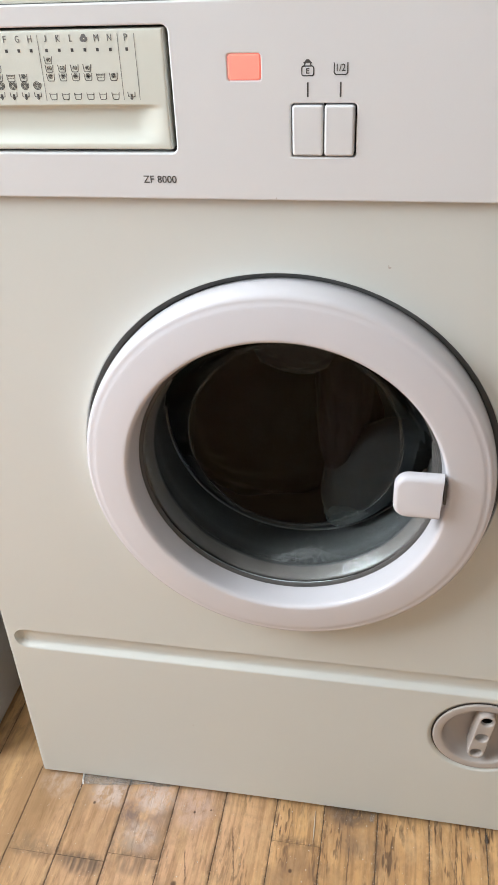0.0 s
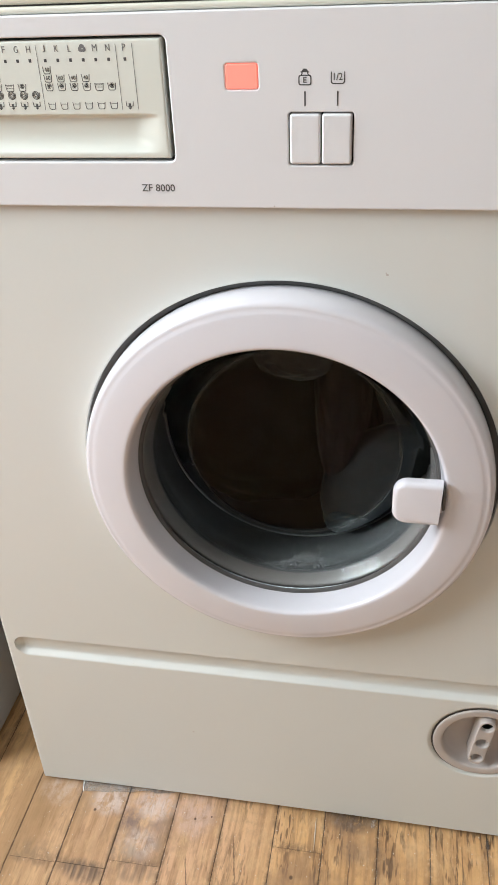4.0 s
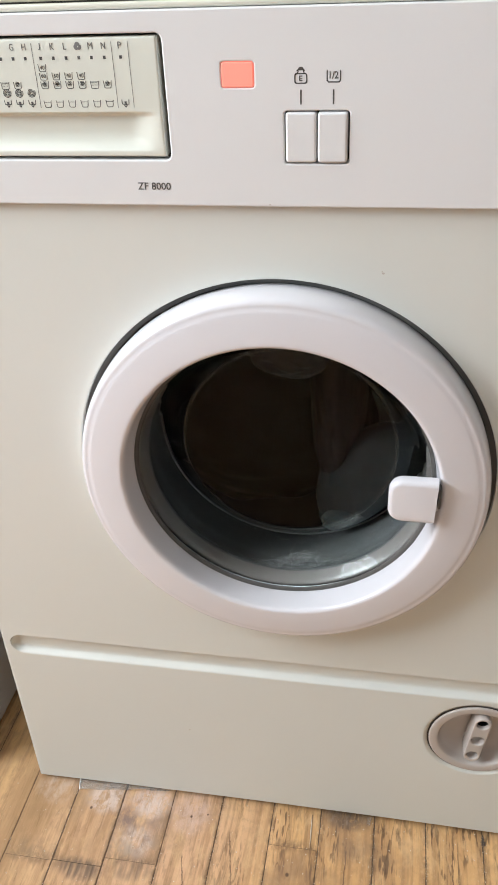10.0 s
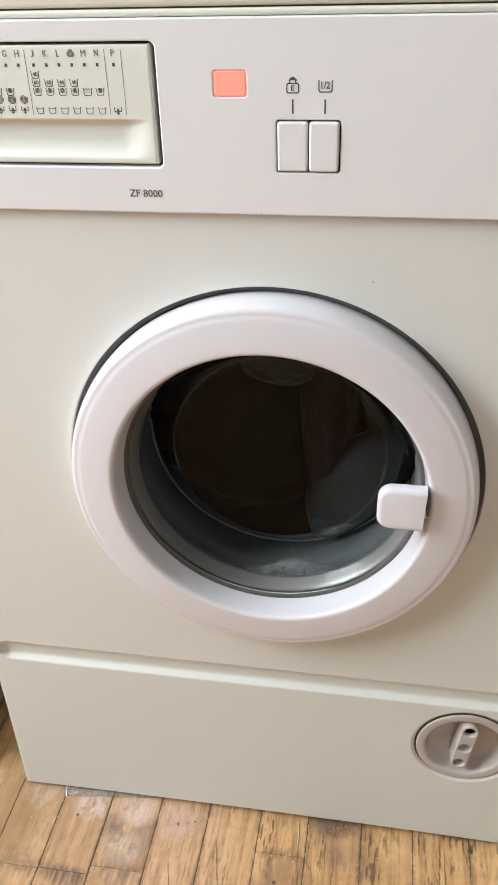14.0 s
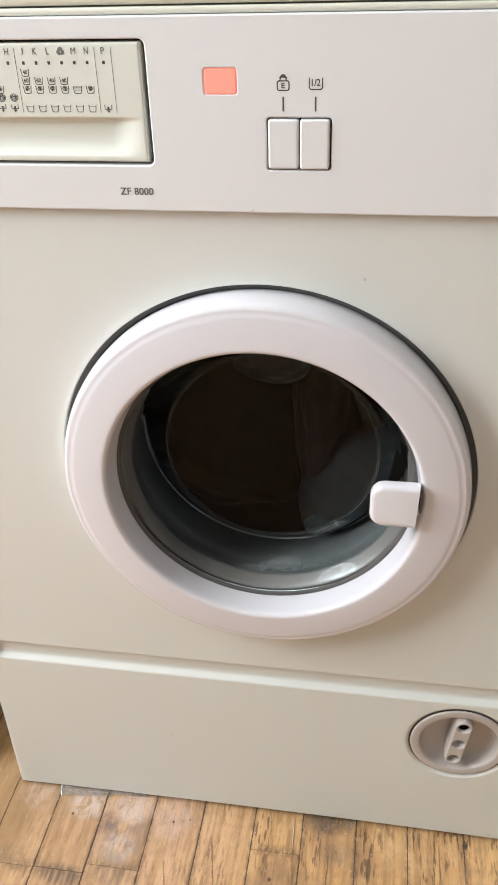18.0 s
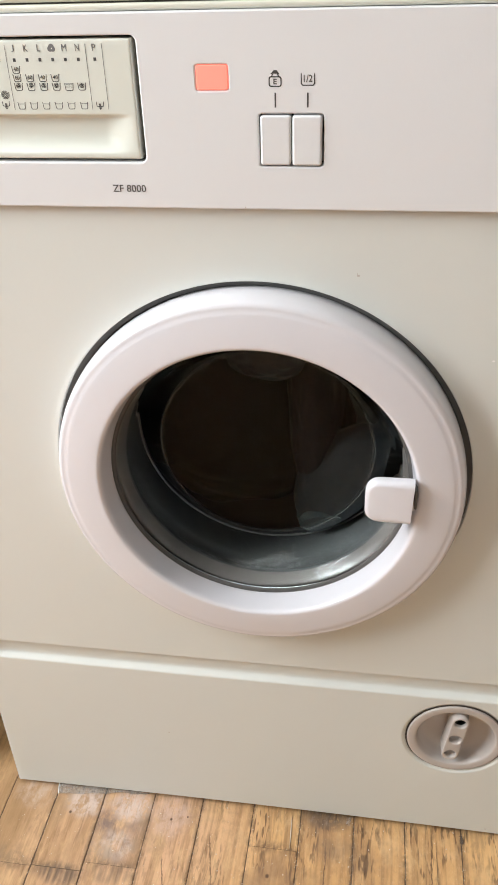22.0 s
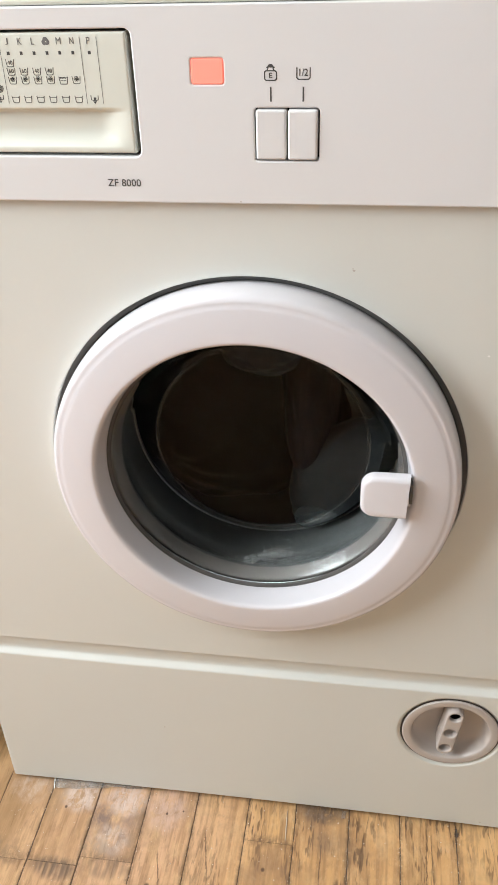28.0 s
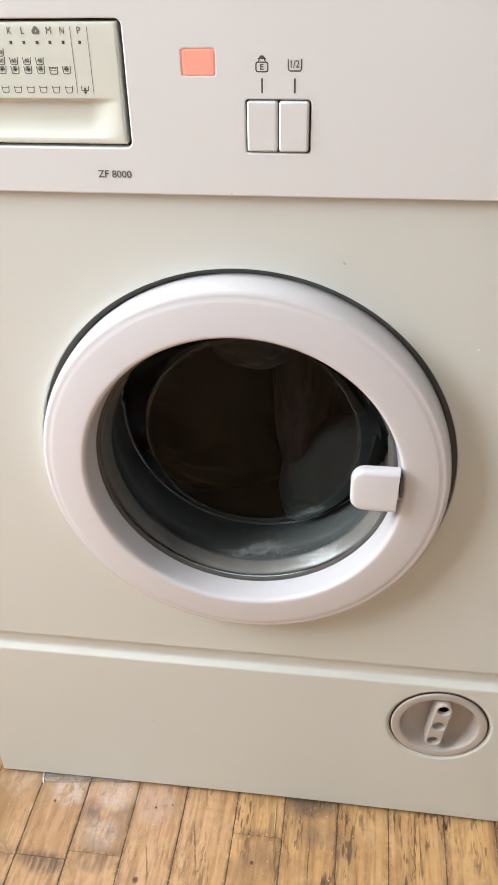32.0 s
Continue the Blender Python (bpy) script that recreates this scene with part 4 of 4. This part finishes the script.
drops = bpy.data.meshes.new("water_drops")
drops.from_pydata(verts, [], faces)
tagged(put("water_drops", drops, DROP, None, "", 60), "tiny clear water drops on the grey rubber gasket", "water drops", kind="stuff")

# ---- neighbour appliance, film strip ----
other = thing("kitchen_appliance", (-0.38, 0.275, 0.0), "grey-white enamelled appliance standing beside the washing machine", "appliance")
part("body", box(-0.677, -0.0775, 0.003, 0.55, 0.006, 0.817, 0.004, 3), OTHER, other)
part("worktop", box(-0.679, -0.0755, -0.001, 0.55, 0.8172, 0.852, 0.003, 3), TOP, other, "cream worktop")
for x, y in ((-0.63, 0.06), (-0.125, 0.06), (-0.63, 0.5), (-0.125, 0.5)):
    bm = bmesh.new()
    bmesh.ops.create_cone(bm, cap_ends=True, segments=16, radius1=0.02, radius2=0.014, depth=0.008, matrix=Matrix.Translation((x, y, 0.0035)))
    part("foot", bm, DARKRUB, other, "black rubber foot")


def build_film():
    bm = bmesh.new()
    rows = []
    for i in range(41):
        t = i / 40
        x = 0.0495 + 0.115 * t
        out = 0.0100 - 0.0145 * max(0.0, t - 0.05) + 0.0007 * noise.noise(Vector((x * 90, 1, 7)))
        row = []
        for j in range(15):
            s = j / 14
            y = 0.010 - (0.010 + out) * s
            z = 0.0022 + 0.0022 * (1 - s) + 0.0048 * noise.noise(Vector((x * 45 + s * 3.0, s * 5.0, 3))) * (0.5 + s)
            row.append(bm.verts.new((x + 0.002 * s, y, max(0.0006, z))))
        rows.append(row)
    for a, b in zip(rows, rows[1:]):
        for j in range(14):
            bm.faces.new((a[j], a[j + 1], b[j + 1], b[j]))
    bmesh.ops.solidify(bm, geom=bm.faces[:], thickness=0.0003)
    return bm


film = put("plastic_film", build_film(), FILM, None, "", 60)
bm = bmesh.new()
v = [bm.verts.new(c) for c in ((0.0482, 0.006, 0.0030), (0.0500, 0.006, 0.0036), (0.0516, -0.0045, 0.0028), (0.0532, -0.0100, 0.0012), (0.0520, -0.0102, 0.0010), (0.0502, -0.0050, 0.0022))]
bm.faces.new(v)
bmesh.ops.solidify(bm, geom=bm.faces[:], thickness=0.0003)
part("torn_edge", bm, CHIP_LIGHT, film, "white torn edge")
tagged(film, "crumpled strip of clear plastic film under the machine", "plastic film")

# ---- splinter and grit on the floor ----
bm = bmesh.new()
pts = [(0.3254 + 0.0011 * k / 9 + 0.0003 * noise.noise(Vector((k * 1.7, 2, 5))), -0.003 - 0.039 * k / 9) for k in range(10)]
rows = []
for k, (x, y) in enumerate(pts):
    w = 0.0007 * math.sin(math.pi * (k + 0.6) / 10.2)
    rows.append([bm.verts.new((x + dx * w, y, z)) for dx, z in ((-1, 0.0), (-0.4, 0.0009), (0.5, 0.0008), (1, 0.0))])
for a, b in zip(rows, rows[1:]):
    for i in range(3):
        bm.faces.new((a[i], a[i + 1], b[i + 1], b[i]))
splinter = put("wood_splinter", bm, CRUMB, None, "", 30)
tagged(splinter, "pale raised splinter on a worn oak board", "splinter")

bm = bmesh.new()
rs = random.Random(11)
for n in range(1100):
    x, y = rs.uniform(-0.1, 0.65), -rs.random() ** 1.1 * 0.2 - 0.001
    if n % 9 > 3:
        x = rs.choice((0.0508, 0.1656, 0.2222, 0.3352, 0.3352, 0.3945, 0.3945, 0.4505, 0.4505, 0.5108, 0.5108, 0.5662)) + rs.gauss(0, 0.0011)
    r = rs.choice((0.0002, 0.00025, 0.0003, 0.00035)) if n % 9 > 3 else rs.choice((0.0002, 0.00025, 0.0003, 0.00035, 0.0006))
    bmesh.ops.create_icosphere(bm, subdivisions=1, radius=r, matrix=Matrix.Translation((x, y, r * 0.7)) @ Matrix.Rotation(rs.random() * 3, 4, "Z") @ Matrix.Diagonal((1, rs.uniform(0.6, 1.8), 0.8, 1)))
grit = put("floor_grit", bm, CRUMB, None, "", 0)
tagged(grit, "pale grains of grit scattered on the boards", "grit", kind="stuff")

# ---- a clear shard and a clump of fluff by the joints ----


def shard(x, y, turn, size, seed):
    bm = bmesh.new()
    rows = []
    for i in range(7):
        row = []
        for j in range(5):
            u, v = (i / 6 - 0.5) * size, (j / 4 - 0.5) * size * 0.45
            lift = 0.0016 + 0.0040 * noise.noise(Vector((i * 0.8, j * 0.9, seed)))
            row.append(bm.verts.new((x + u * math.cos(turn) - v * math.sin(turn), y + u * math.sin(turn) + v * math.cos(turn), max(0.0003, lift))))
        rows.append(row)
    for a, b in zip(rows, rows[1:]):
        for j in range(4):
            bm.faces.new((a[j], b[j], b[j + 1], a[j + 1]))
    bmesh.ops.solidify(bm, geom=bm.faces[:], thickness=0.0003)
    ob = put("plastic_shard", bm, SHARD, None, "", 25)
    return tagged(ob, "tiny crumpled shard of clear plastic on the boards", "plastic shard")


shard(0.3885, -0.0030, 1.45, 0.010, 2.3)


def fluff(x, y, seed):
    rs = random.Random(seed)
    bm = bmesh.new()
    for _ in range(60):
        a, r = rs.random() * 6.28, rs.random() ** 0.7
        p = Vector((x + 0.0024 * r * math.cos(a), y + 0.0060 * r * math.sin(a), 0.0004 + 0.0024 * (1 - r) * rs.random()))
        d = Vector((rs.uniform(-1, 1), rs.uniform(-1, 1), rs.uniform(-0.25, 0.25))).normalized() * rs.uniform(0.0005, 0.0013)
        s = Vector((-d.y, d.x, 0)).normalized() * 0.00022
        ring = [bm.verts.new(q) for q in (p - d - s, p + d - s, p + d + s, p - d + s)]
        top = bm.verts.new(p + Vector((0, 0, 0.0004)))
        bm.faces.new(ring[::-1])
        for i in range(4):
            bm.faces.new((ring[i], ring[(i + 1) % 4], top))
    ob = put("dust_fluff", bm, FLUFF, None, "", 0)
    return tagged(ob, "small grey-brown clump of dust fluff in a floor joint", "dust")


fluff(0.5112, -0.0075, 4)

# ---- floor boards ----
JOINTS = [-0.0640, -0.0045, 0.0508, 0.1073, 0.1656, 0.2222, 0.2812, 0.3352, 0.3945, 0.4505, 0.5108, 0.5662]
while JOINTS[0] > -0.2:
    JOINTS.insert(0, JOINTS[0] - 0.0575)
while JOINTS[-1] < 0.80:
    JOINTS.append(JOINTS[-1] + 0.0575)
ENDS = {-0.0640: -0.155, -0.1215: -0.17, -0.0045: -0.0962, 0.0508: -0.0952, 0.1073: -0.0848, 0.2812: -0.0438}


def board(bm, x0, x1, y0, y1, lift=0.0, gap=0.0007, steps=1):
    """One board with softened, slightly uneven upper edges."""
    e = 0.0006
    x0, x1, y0, y1 = x0 + gap, x1 - gap, y0 + gap * 0.6, y1 - gap * 0.6
    tiers = [(0, -0.0020), (0, -e + lift), (e * 0.35, -e * 0.25 + lift), (e, lift)]
    rows = []
    for k in range(steps + 1):
        y = y0 + (y1 - y0) * k / steps
        l = x0 + (0.0007 * abs(noise.noise(Vector((x0 * 50, y * 90, 1)))) + 0.0005 * abs(noise.noise(Vector((x0 * 50, y * 420, 4)))) if steps > 1 else 0)
        r = x1 - (0.0007 * abs(noise.noise(Vector((x1 * 50, y * 90, 2)))) + 0.0005 * abs(noise.noise(Vector((x1 * 50, y * 420, 5)))) if steps > 1 else 0)
        end = k in (0, steps)
        ring = []
        for ins, z in tiers:
            yy = y + (ins if k == 0 else -ins if k == steps else 0)
            ring.append(bm.verts.new((l + ins, yy, z)))
        for ins, z in reversed(tiers):
            yy = y + (ins if k == 0 else -ins if k == steps else 0)
            ring.append(bm.verts.new((r - ins, yy, z)))
        rows.append(ring)
    for a, b in zip(rows, rows[1:]):
        for i in range(7):
            bm.faces.new((a[i], a[i + 1], b[i + 1], b[i]))
    for ring, flip in ((rows[0], False), (rows[-1], True)):
        for i in range(3):
            q = (ring[i], ring[7 - i], ring[6 - i], ring[i + 1])
            bm.faces.new(q[::-1] if flip else q)


rs = random.Random(3)
far = bmesh.new()
cols = [RX[0]]
while cols[-1] + 0.0575 < JOINTS[0] - 0.02:
    cols.append(cols[-1] + 0.0575)
cols[-1] = JOINTS[0]
edges = cols[:-1] + JOINTS
while edges[-1] < RX[1]:
    edges.append(min(RX[1], edges[-1] + 0.0575))
for x0, x1 in zip(edges, edges[1:]):
    if x1 - x0 < 0.01:
        continue
    near = JOINTS[0] <= x0 < JOINTS[-1]
    cut = ENDS.get(round(x0, 4), rs.uniform(-0.30, -0.22))
    ys = [cut]
    while ys[0] > RY[0]:
        ys.insert(0, max(RY[0], ys[0] - rs.uniform(0.26, 0.34)))
    while ys[-1] < RY[1]:
        ys.append(min(RY[1], ys[-1] + rs.uniform(0.32, 0.36)))
    wide = 0.0006 if abs(x0 - 0.0508) < 0.001 else 0.0002
    for y0, y1 in zip(ys, ys[1:]):
        if y1 - y0 < 0.01:
            continue
        if near and y1 > -0.62 and y0 < 0.12:
            bm = bmesh.new()
            board(bm, x0, x1, y0, y1, -rs.random() * 0.0005, wide, max(2, int((y1 - y0) / 0.004)))
            bmesh.ops.recalc_face_normals(bm, faces=bm.faces[:])
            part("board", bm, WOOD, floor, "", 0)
        else:
            board(far, x0, x1, y0, y1, 0.0, 0.0006)
rest = part("floor_boards", far, WOOD_FAR, floor, "further worn oak boards, unseen and tinted redder to bounce warm light", 0)
rest["kind"] = "stuff"


def motions():
    """Nothing in the place moves; only the camera does."""


motions()
